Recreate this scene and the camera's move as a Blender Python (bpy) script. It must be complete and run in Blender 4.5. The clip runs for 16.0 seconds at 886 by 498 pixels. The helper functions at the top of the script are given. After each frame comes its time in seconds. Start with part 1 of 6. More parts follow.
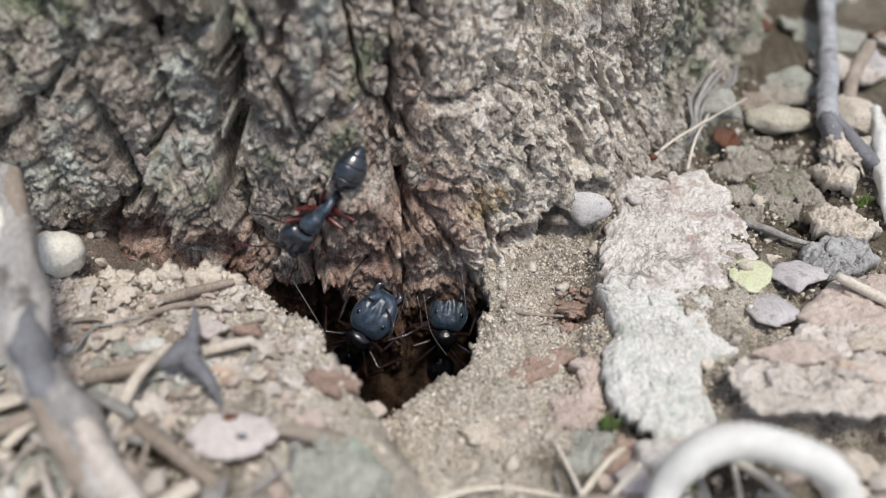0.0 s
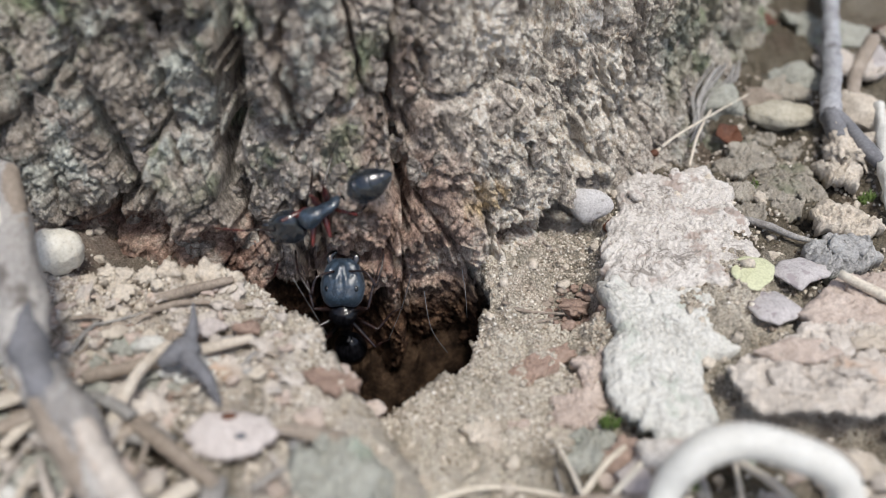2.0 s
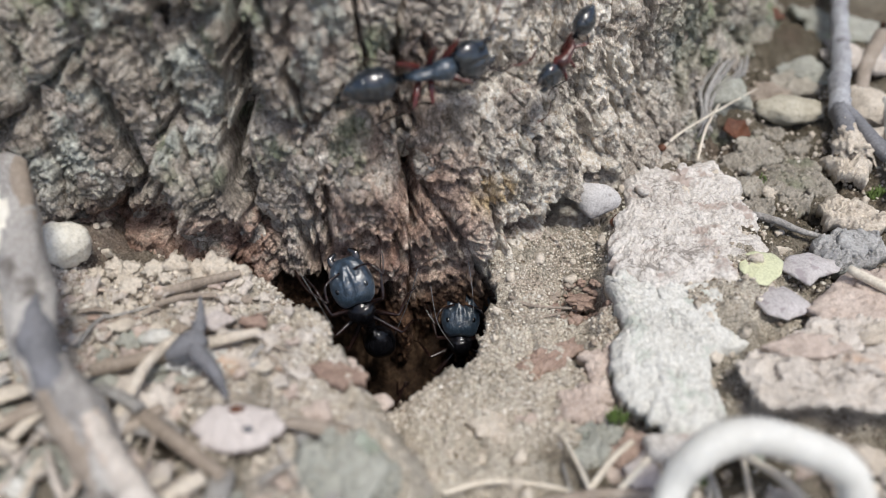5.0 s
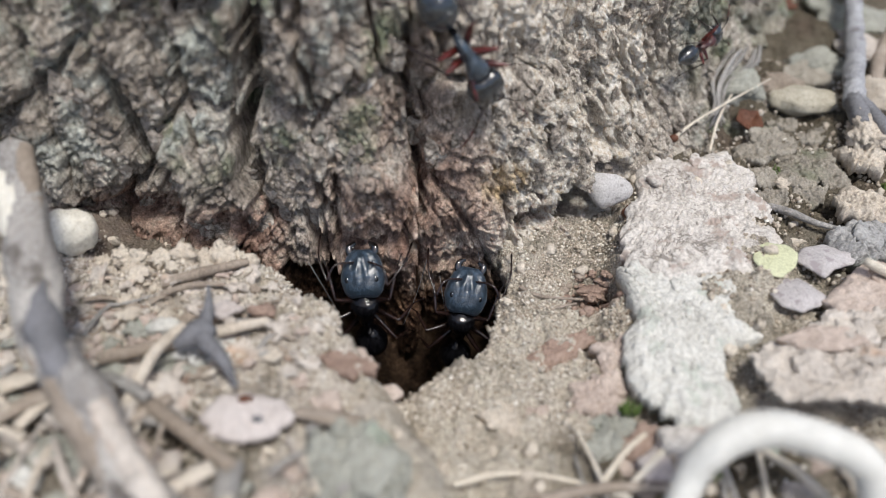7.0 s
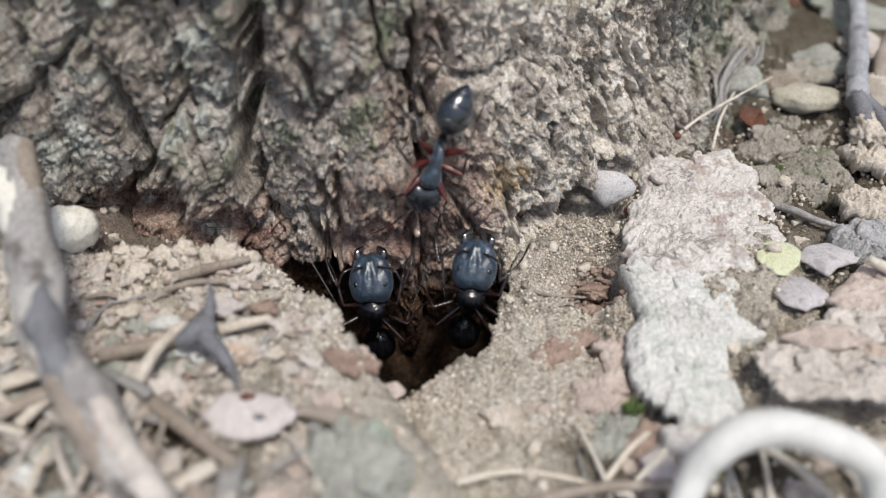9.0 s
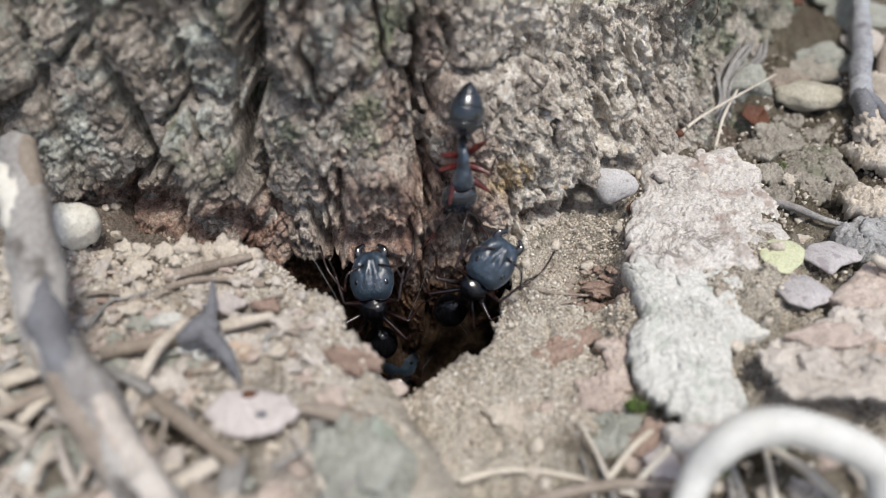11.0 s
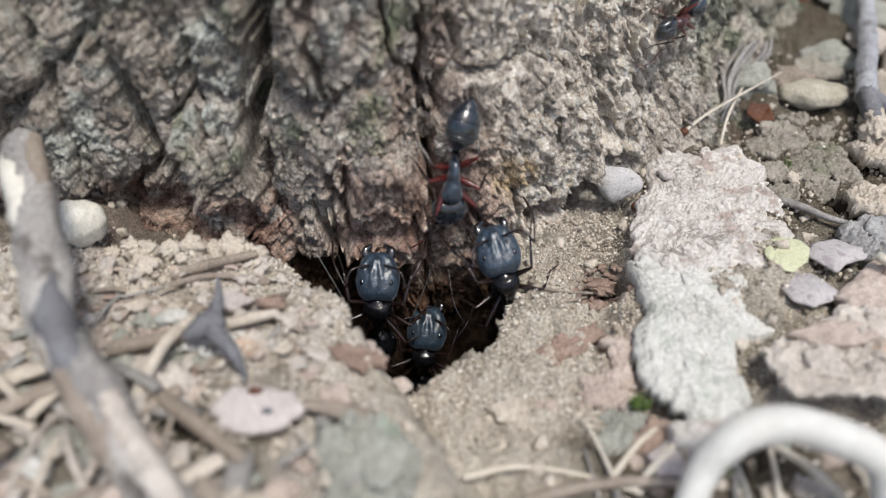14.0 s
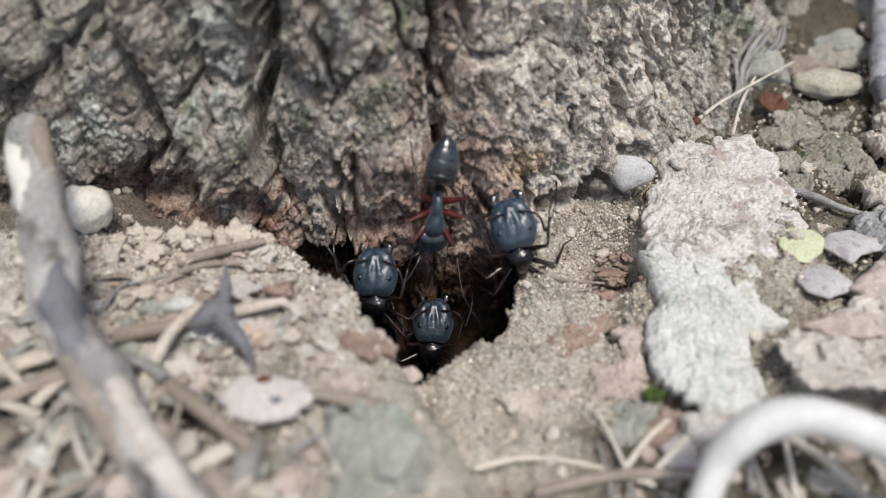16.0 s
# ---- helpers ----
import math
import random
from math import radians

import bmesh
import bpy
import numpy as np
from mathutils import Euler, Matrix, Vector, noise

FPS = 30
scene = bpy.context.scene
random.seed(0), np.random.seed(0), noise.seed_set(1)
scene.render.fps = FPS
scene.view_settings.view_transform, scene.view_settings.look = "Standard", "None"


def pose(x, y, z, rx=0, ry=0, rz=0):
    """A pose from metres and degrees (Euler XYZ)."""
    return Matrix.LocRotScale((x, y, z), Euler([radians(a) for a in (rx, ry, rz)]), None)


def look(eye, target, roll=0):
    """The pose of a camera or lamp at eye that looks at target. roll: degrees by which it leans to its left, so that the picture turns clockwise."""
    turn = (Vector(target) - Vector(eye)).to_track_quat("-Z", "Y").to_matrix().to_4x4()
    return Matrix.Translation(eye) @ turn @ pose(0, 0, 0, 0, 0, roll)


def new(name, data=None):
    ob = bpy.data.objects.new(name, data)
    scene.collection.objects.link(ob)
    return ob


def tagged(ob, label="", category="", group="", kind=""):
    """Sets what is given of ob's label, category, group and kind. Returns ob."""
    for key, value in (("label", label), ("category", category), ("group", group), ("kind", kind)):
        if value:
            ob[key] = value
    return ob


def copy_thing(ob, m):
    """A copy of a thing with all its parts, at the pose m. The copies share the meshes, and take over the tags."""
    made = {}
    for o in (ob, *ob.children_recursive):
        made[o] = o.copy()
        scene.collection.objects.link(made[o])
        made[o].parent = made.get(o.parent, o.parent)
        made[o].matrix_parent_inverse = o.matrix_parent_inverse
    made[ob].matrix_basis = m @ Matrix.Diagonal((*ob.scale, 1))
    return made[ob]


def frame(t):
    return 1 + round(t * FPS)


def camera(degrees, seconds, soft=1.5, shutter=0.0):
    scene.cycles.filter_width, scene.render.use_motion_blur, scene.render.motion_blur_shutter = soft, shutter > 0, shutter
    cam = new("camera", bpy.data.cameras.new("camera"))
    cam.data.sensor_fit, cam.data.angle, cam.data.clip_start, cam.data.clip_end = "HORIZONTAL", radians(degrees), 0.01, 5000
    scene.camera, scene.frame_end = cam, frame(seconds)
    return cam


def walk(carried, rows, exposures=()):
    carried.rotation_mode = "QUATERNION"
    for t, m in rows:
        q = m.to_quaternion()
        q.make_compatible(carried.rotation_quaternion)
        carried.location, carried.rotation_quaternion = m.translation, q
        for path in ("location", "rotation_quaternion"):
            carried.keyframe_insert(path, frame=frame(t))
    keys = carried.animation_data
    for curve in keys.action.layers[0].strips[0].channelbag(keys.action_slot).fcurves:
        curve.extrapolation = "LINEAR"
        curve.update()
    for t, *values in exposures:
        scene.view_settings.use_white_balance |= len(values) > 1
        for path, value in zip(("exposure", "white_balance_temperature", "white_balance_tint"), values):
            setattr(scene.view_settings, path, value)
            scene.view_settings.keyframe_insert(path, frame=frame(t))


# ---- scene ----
MM = 0.001

# ---- camera: a phone held close over the nest; eye, target (mm) and roll ----
cam = camera(62, 16.0, soft=0.5, shutter=0.4)
cam.data.dof.use_dof = True
cam.data.dof.focus_distance = 0.0605
cam.data.dof.aperture_fstop = 21
PATH = [
    (0, (0.00, -45.95, 38.56), (0.04, 0.03, 0.04), 0.00),
    (0.5, (0.08, -45.89, 38.50), (0.05, 0.07, -0.05), -0.10),
    (1, (0.00, -45.59, 38.56), (0.08, 0.14, -0.27), 0.04),
    (1.5, (-0.00, -45.59, 38.52), (0.08, 0.15, -0.29), 0.04),
    (2, (0.08, -45.53, 38.58), (-0.00, 0.12, -0.34), -0.09),
    (2.5, (0.06, -45.62, 38.50), (-0.03, 0.10, -0.34), -0.10),
    (3, (0.06, -45.63, 38.53), (-0.03, 0.09, -0.31), -0.14),
    (3.5, (0.23, -45.84, 38.67), (-0.05, -0.00, -0.03), -0.40),
    (4, (0.20, -45.67, 38.56), (-0.09, 0.04, -0.30), -0.35),
    (6.5, (-0.65, -45.44, 38.02), (-1.29, -0.24, -1.42), -0.13),
    (7, (-0.71, -45.21, 37.75), (-1.33, -0.13, -1.82), -0.09),
    (7.5, (-0.81, -45.14, 37.59), (-1.39, -0.10, -2.03), -0.01),
    (8, (-0.89, -45.02, 37.61), (-1.45, -0.08, -2.14), 0.07),
    (8.5, (-0.82, -45.13, 37.60), (-1.48, -0.12, -2.05), -0.06),
    (9, (-0.91, -45.07, 37.63), (-1.49, -0.12, -2.10), 0.05),
    (11.5, (-1.04, -45.00, 37.45), (-1.75, -0.16, -2.39), 0.03),
    (12, (-1.10, -44.90, 37.43), (-1.81, -0.15, -2.52), 0.06),
    (12.5, (-1.10, -44.97, 37.36), (-1.86, -0.17, -2.54), 0.02),
    (13, (-1.15, -44.99, 37.37), (-1.96, -0.21, -2.54), 0.00),
    (13.5, (-1.05, -45.17, 37.53), (-2.03, -0.33, -2.31), -0.16),
    (14, (-1.12, -45.11, 37.53), (-2.05, -0.35, -2.40), -0.09),
    (14.5, (-1.02, -45.20, 37.60), (-2.07, -0.39, -2.27), -0.27),
    (15, (-1.12, -44.83, 37.28), (-2.75, -0.54, -3.15), -0.75),
    (15.5, (-1.60, -44.68, 37.06), (-2.87, -0.54, -3.55), -0.12),
    (16, (-1.68, -44.79, 36.90), (-2.77, -0.47, -3.52), 0.09)]
walk(cam, [(t, look([c * MM for c in e], [c * MM for c in g], r)) for t, e, g, r in PATH], [(0, 0.2), (16, 0.2)])

# ---- light: open shade under an overcast sky ----
world = bpy.data.worlds.new("sky")
scene.world = world
world.use_nodes = True
sky = world.node_tree.nodes.new("ShaderNodeTexSky")
sky.sky_type, sky.sun_disc = "NISHITA", False
sky.sun_elevation, sky.sun_rotation = radians(68), radians(150)
sky.dust_density, sky.air_density = 3.0, 1.0
world.node_tree.links.new(sky.outputs[0], world.node_tree.nodes["Background"].inputs["Color"])
world.node_tree.nodes["Background"].inputs["Strength"].default_value = 0.125
sun = new("sun", bpy.data.lights.new("sun", "SUN"))
sun.data.energy, sun.data.angle, sun.data.color = 2.25, radians(12), (1.0, 0.985, 0.925)
sun.matrix_world = look((0.10, -0.16, 0.5), (0, 0, 0))

# ---- noise over arrays ----
PERM = np.random.RandomState(7).permutation(4096)


def lattice(ix, iy, seed):
    return PERM[(PERM[(ix + 131 * seed) & 4095] + iy) & 4095]


def perlin(x, y, seed=0):
    ix, iy = np.floor(x).astype(int), np.floor(y).astype(int)
    fx, fy = x - ix, y - iy
    u, v = fx * fx * fx * (fx * (fx * 6 - 15) + 10), fy * fy * fy * (fy * (fy * 6 - 15) + 10)
    def corner(a, b):
        ang = lattice(ix + a, iy + b, seed) * (2 * math.pi / 4096)
        return np.cos(ang) * (fx - a) + np.sin(ang) * (fy - b)
    low = corner(0, 0) * (1 - u) + corner(1, 0) * u
    high = corner(0, 1) * (1 - u) + corner(1, 1) * u
    return 1.5 * (low * (1 - v) + high * v)


def fbm(x, y, octaves, seed=0, gain=0.5):
    total, amp = 0.0, 1.0
    for k in range(octaves):
        total = total + amp * perlin(x * 2 ** k + 7.3 * k, y * 2 ** k - 3.1 * k, seed + k)
        amp *= gain
    return total


def ridged(x, y, octaves, seed=0, gain=0.5):
    total, amp = 0.0, 1.0
    for k in range(octaves):
        total = total + amp * (1 - 2 * np.abs(perlin(x * 2 ** k, y * 2 ** k, seed + k)))
        amp *= gain
    return total


def worley(x, y, seed=0):
    """Distances to the nearest two of scattered points, and the nearest one's random number."""
    ix, iy = np.floor(x).astype(int), np.floor(y).astype(int)
    f1, f2, who = np.full(x.shape, 9.0), np.full(x.shape, 9.0), np.zeros(x.shape)
    for a in (-1, 0, 1):
        for b in (-1, 0, 1):
            h = lattice(ix + a, iy + b, seed)
            d = np.hypot(ix + a + (h % 64) / 64 - x, iy + b + (h // 64) / 64 - y)
            near = d < f1
            f2 = np.where(near, f1, np.minimum(f2, d))
            f1, who = np.where(near, d, f1), np.where(near, PERM[h] / 4096, who)
    return f1, f2, who


def smooth(a, b, x):
    t = np.clip((x - a) / (b - a), 0, 1)
    return t * t * (3 - 2 * t)


def to_line(x, y, points):
    """Distance to a run of points, and how far along it (0 to 1) the nearest place lies."""
    best, along, n = np.full(np.shape(x), 1e9), np.zeros(np.shape(x)), len(points) - 1
    for k in range(n):
        (ax, ay), (bx, by) = points[k], points[k + 1]
        dx, dy = bx - ax, by - ay
        t = np.clip(((x - ax) * dx + (y - ay) * dy) / (dx * dx + dy * dy), 0, 1)
        d = np.hypot(x - ax - t * dx, y - ay - t * dy)
        along, best = np.where(d < best, (k + t) / n, along), np.minimum(d, best)
    return best, along


def inside(x, y, ring):
    """Signed distance to a closed outline: below zero inside."""
    d, _ = to_line(x, y, ring + ring[:1])
    odd = np.zeros(np.shape(x), bool)
    for (ax, ay), (bx, by) in zip(ring, ring[1:] + ring[:1]):
        if ay != by:
            odd ^= ((ay > y) != (by > y)) & (x < (bx - ax) * (y - ay) / (by - ay) + ax)
    return np.where(odd, -d, d)


# ---- the trunk's outline on the ground (mm), anticlockwise from the left front ----
OUTLINE = [(-60, 4), (-45, 0), (-28, -1), (-15, -1.6), (-8, -1), (0, 0.6), (6, 3.8), (12.5, 10.5), (20, 18.5), (27, 27.0),
           (34, 38.5), (40, 51), (46, 75), (40, 130), (0, 185), (-70, 195), (-130, 150), (-140, 80), (-100, 25)]


def outline_table():
    pts = np.array(OUTLINE, float)
    n, t = len(pts), np.linspace(0, 1, 40, endpoint=False)[:, None]
    run = [0.5 * (2 * b + (c - a) * t + (2 * a - 5 * b + 4 * c - d) * t ** 2 + (3 * b - a - 3 * c + d) * t ** 3)
           for a, b, c, d in ((pts[k - 1], pts[k], pts[(k + 1) % n], pts[(k + 2) % n]) for k in range(n))]
    run = np.vstack(run + [run[0][:1]])
    s = np.concatenate([[0], np.cumsum(np.hypot(*np.diff(run, axis=0).T))])
    return run[:, 0], run[:, 1], s - np.interp(0, run[:200, 0], s[:200])


RING_X, RING_Y, RING_S = outline_table()


def trunk_base(s, z):
    """A place on the trunk's smooth face, s mm along its foot from x = 0 and z mm up, and the outward direction there."""
    x, y = np.interp(s, RING_S, RING_X), np.interp(s, RING_S, RING_Y)
    tx, ty = np.interp(s + 1.5, RING_S, RING_X) - np.interp(s - 1.5, RING_S, RING_X), np.interp(s + 1.5, RING_S, RING_Y) - np.interp(s - 1.5, RING_S, RING_Y)
    ln = np.hypot(tx, ty)
    nx, ny = ty / ln, -tx / ln
    back = 0.10 * z + 0.15 * np.maximum(z - 6, 0) * smooth(6, 12, s) * smooth(28, 20, s) - 5.0 * np.exp(-np.maximum(z + 2, 0) / 4) * smooth(5, 16, s)
    return x - nx * back, y - ny * back, nx, ny


# ---- the nest's mouth and the ground ----
MOUTH = [(-16.2, -2.6), (-13.4, -5.1), (-10.4, -8.0), (-8.4, -10.3), (-7.4, -12.7), (-6.4, -14.8), (-4.6, -14.2), (-3.7, -13.6), (-1.7, -12.5),
         (2.0, -9.3), (2.5, -6.6), (3.7, -3.6), (3.3, -1.2), (2.2, 0.8), (1.0, 9.0), (-12.0, 9.0), (-14.5, 1.0)]


def ground_base(x, y):
    edge = np.interp(y, [-60, -24, -17, -14.8, -12.7, -10.3, -8, -5.1, -2.6, 10], [4, -1.5, -5.2, -6.2, -7.2, -8.2, -10.2, -13.2, -15.5, -17])
    soft = np.interp(y, [-26, -17, -14], [2.4, 1.6, 1.0])
    bank = smooth(1.6, -0.2, (x - edge) / soft)
    z = -2.6 + 1.4 * smooth(8, 24, x) + 1.4 * smooth(6, 30, y) + 4.0 * bank
    return z * smooth(400, 120, np.hypot(x, y))


SLAB_RIM = [(16.1, 10.0), (23.2, 10.0), (24.9, 7.6), (24.6, -2.4), (21.4, -4.4), (20.6, -10.8), (17.8, -16.4), (12.1, -16.0), (11.3, -11.1), (12.2, -5.9), (14.0, 0.8), (15.3, 5.4)]


def ground_height(x, y):
    x, y = np.asarray(x, float), np.asarray(y, float)
    z = ground_base(x, y)
    near = smooth(260, 60, np.hypot(x, y))
    f1, f2, who = worley(x / 3.1 + 0.3 * perlin(x / 2, y / 2, 40), y / 3.1 + 0.3 * perlin(x / 2, y / 2, 41), 42)
    z = z + near * (0.9 * fbm(x / 9, y / 9, 3, 20) + 0.48 * fbm(x / 1.6, y / 1.6, 3, 24) + 0.75 * (who - 0.5) * smooth(0.02, 0.18, f2 - f1))
    z = z + near * (0.17 * fbm(x / 0.42, y / 0.42, 2, 30) + 0.24 * smooth(0.4, 0.0, worley(x / 0.6, y / 0.6, 33)[0]))
    # soil heaped against the bark slabs
    heap = inside(x, y, SLAB_RIM) + 0.8 * perlin(x / 1.6, y / 1.6, 46)
    z = z + 1.3 * smooth(1.8, 0.2, heap) * smooth(-14, -9, y)
    z = z + 12 * fbm(x / 300, y / 300, 3, 60) * smooth(150, 700, np.hypot(x, y))
    for place, r, depth in (((31.4, 4.9), 1.3, 3.0), ((10.6, -4.0), 2.4, 2.0), ((24.5, 18.5), 1.8, 2.2), ((11.6, -17.6), 1.7, 3.2), ((10.2, 6.6), 1.8, 4.0), ((10.8, 9.0), 2.2, 5.0), ((20.2, -16.9), 1.8, 3.6), ((22.4, -17.2), 2.1, 4.4), ((25.2, -17.5), 2.2, 4.2), ((28.4, -17.4), 2.2, 3.6), ((27.6, 17.2), 1.9, 2.4), ((17.0, -19.6), 1.5, 1.6), ((-16.9, -20.6), 1.7, 3.0), ((-14.6, -22.6), 1.5, 2.6), ((-22.4, -17.4), 1.5, 2.2)):
        d = np.hypot(x - place[0], (y - place[1]) * 1.2)
        z = z - depth * smooth(r * 1.25, r * 0.55, d)
    rim = inside(x, y, MOUTH) + 0.5 * fbm(x / 1.8, y / 1.8, 3, 50) + 0.12 * perlin(x / 0.4, y / 0.4, 55)
    # a gap between the bank and the trunk's foot
    z = z - 2.6 * smooth(-5.4, -4.2, y + 0.5 * perlin(x / 1.3, y / 1.3, 76)) * smooth(-27.5, -25.5, x) * smooth(-13, -15, x)
    floor = -10.0 - 3.2 * np.clip(1.0 - y, 0, 9) + 2.4 * fbm(x / 2.2, y / 2.2, 4, 58) + 0.9 * ridged(x / 0.9, y / 0.6, 3, 66)
    z = z - 0.5 * smooth(1.6, 0.0, rim)
    return z + (np.minimum(floor, z) - z) * smooth(0.05, -0.45, rim)

# ---- materials ----
def shader(name, rough=0.85, spec=0.3):
    m = bpy.data.materials.new(name)
    m.use_nodes = True
    b = m.node_tree.nodes["Principled BSDF"]
    b.inputs["Roughness"].default_value = rough
    b.inputs["Specular IOR Level"].default_value = spec
    return m, m.node_tree.nodes, m.node_tree.links, b


def grain(nodes, links, scale, detail=4, rough=0.6, stretch=None, kind="Object", warp=0.0):
    """A noise value at so many cells a metre in the thing's own space."""
    co = nodes.new("ShaderNodeTexCoord")
    out = co.outputs[kind]
    if stretch:
        mp = nodes.new("ShaderNodeMapping")
        mp.inputs["Scale"].default_value = stretch
        links.new(out, mp.inputs["Vector"])
        out = mp.outputs["Vector"]
    n = nodes.new("ShaderNodeTexNoise")
    n.inputs["Scale"].default_value, n.inputs["Detail"].default_value, n.inputs["Roughness"].default_value = scale, detail, rough
    n.inputs["Distortion"].default_value = warp
    links.new(out, n.inputs["Vector"])
    return n.outputs["Fac"]


def ramp(nodes, links, value, stops):
    r = nodes.new("ShaderNodeValToRGB")
    while len(r.color_ramp.elements) < len(stops):
        r.color_ramp.elements.new(0.5)
    for e, (p, c) in zip(r.color_ramp.elements, stops):
        e.position, e.color = p, (*c, 1)
    links.new(value, r.inputs["Fac"])
    return r.outputs["Color"]


def mixed(nodes, links, a, b, fac, mode="MIX"):
    m = nodes.new("ShaderNodeMix")
    m.data_type, m.blend_type = "RGBA", mode
    for sock, v in ((m.inputs["Factor"], fac), (m.inputs[6], a), (m.inputs[7], b)):
        if isinstance(v, (int, float)):
            sock.default_value = v
        elif isinstance(v, tuple):
            sock.default_value = (*v, 1)
        else:
            links.new(v, sock)
    return m.outputs[2]


def band(nodes, links, value, a, b):
    """A mask that rises from 0 to 1 between a and b."""
    r = nodes.new("ShaderNodeMapRange")
    r.interpolation_type = "SMOOTHSTEP"
    r.inputs["From Min"].default_value, r.inputs["From Max"].default_value = a, b
    links.new(value, r.inputs["Value"])
    return r.outputs["Result"]


def zone(nodes, name):
    a = nodes.new("ShaderNodeAttribute")
    a.attribute_name = name
    return a.outputs["Fac"]


def relief(nodes, links, b, value, mm, strength=1.0, base=None):
    n = nodes.new("ShaderNodeBump")
    n.inputs["Strength"].default_value, n.inputs["Distance"].default_value = strength, mm * MM
    links.new(value, n.inputs["Height"])
    if base is not None:
        links.new(base, n.inputs["Normal"])
    links.new(n.outputs["Normal"], b.inputs["Normal"])
    return n.outputs["Normal"]


def soil_material():
    m, n, l, b = shader("dry_sandy_soil", 0.95, 0.15)
    c = ramp(n, l, grain(n, l, 260, 5, 0.6), [(0.30, (0.33, 0.285, 0.23)), (0.5, (0.52, 0.47, 0.395)), (0.72, (0.68, 0.63, 0.555))])
    c = mixed(n, l, c, (0.49, 0.41, 0.355), band(n, l, grain(n, l, 90, 3), 0.5, 0.68))
    c = mixed(n, l, c, (0.22, 0.165, 0.12), band(n, l, grain(n, l, 1900, 2), 0.60, 0.72))
    c = mixed(n, l, c, (0.60, 0.535, 0.445), band(n, l, grain(n, l, 2300, 2, stretch=(1, 1.2, 1.1)), 0.63, 0.73))
    c = mixed(n, l, c, (0.70, 0.65, 0.61), mixed(n, l, (0, 0, 0), band(n, l, grain(n, l, 330, 4), 0.38, 0.55), zone(n, "ashy")))
    # greyer soil, and painted shade under the near litter
    c = mixed(n, l, c, mixed(n, l, c, (0.31, 0.295, 0.265), 1.0, "MULTIPLY"), zone(n, "loam"))
    c = mixed(n, l, c, ramp(n, l, grain(n, l, 7000, 3, 0.75), [(0.34, (0.10, 0.11, 0.10)), (0.5, (0.5, 0.5, 0.5)), (0.66, (0.9, 0.89, 0.87))]), 0.7, "OVERLAY")
    # near-black brown: damp soil with the nest's shade put into its colour
    c = mixed(n, l, c, ramp(n, l, grain(n, l, 520, 6, 0.7), [(0.35, (0.016, 0.010, 0.007)), (0.5, (0.062, 0.038, 0.024)), (0.66, (0.15, 0.095, 0.06))]), zone(n, "damp_shade"))
    l.new(c, b.inputs["Base Color"])
    one = relief(n, l, b, grain(n, l, 900, 4, 0.7), 0.3, 0.8)
    two = relief(n, l, b, grain(n, l, 3000, 3, 0.75), 0.32, 1.0, one)
    relief(n, l, b, grain(n, l, 8000, 2, 0.7), 0.13, 1.0, two)
    return m


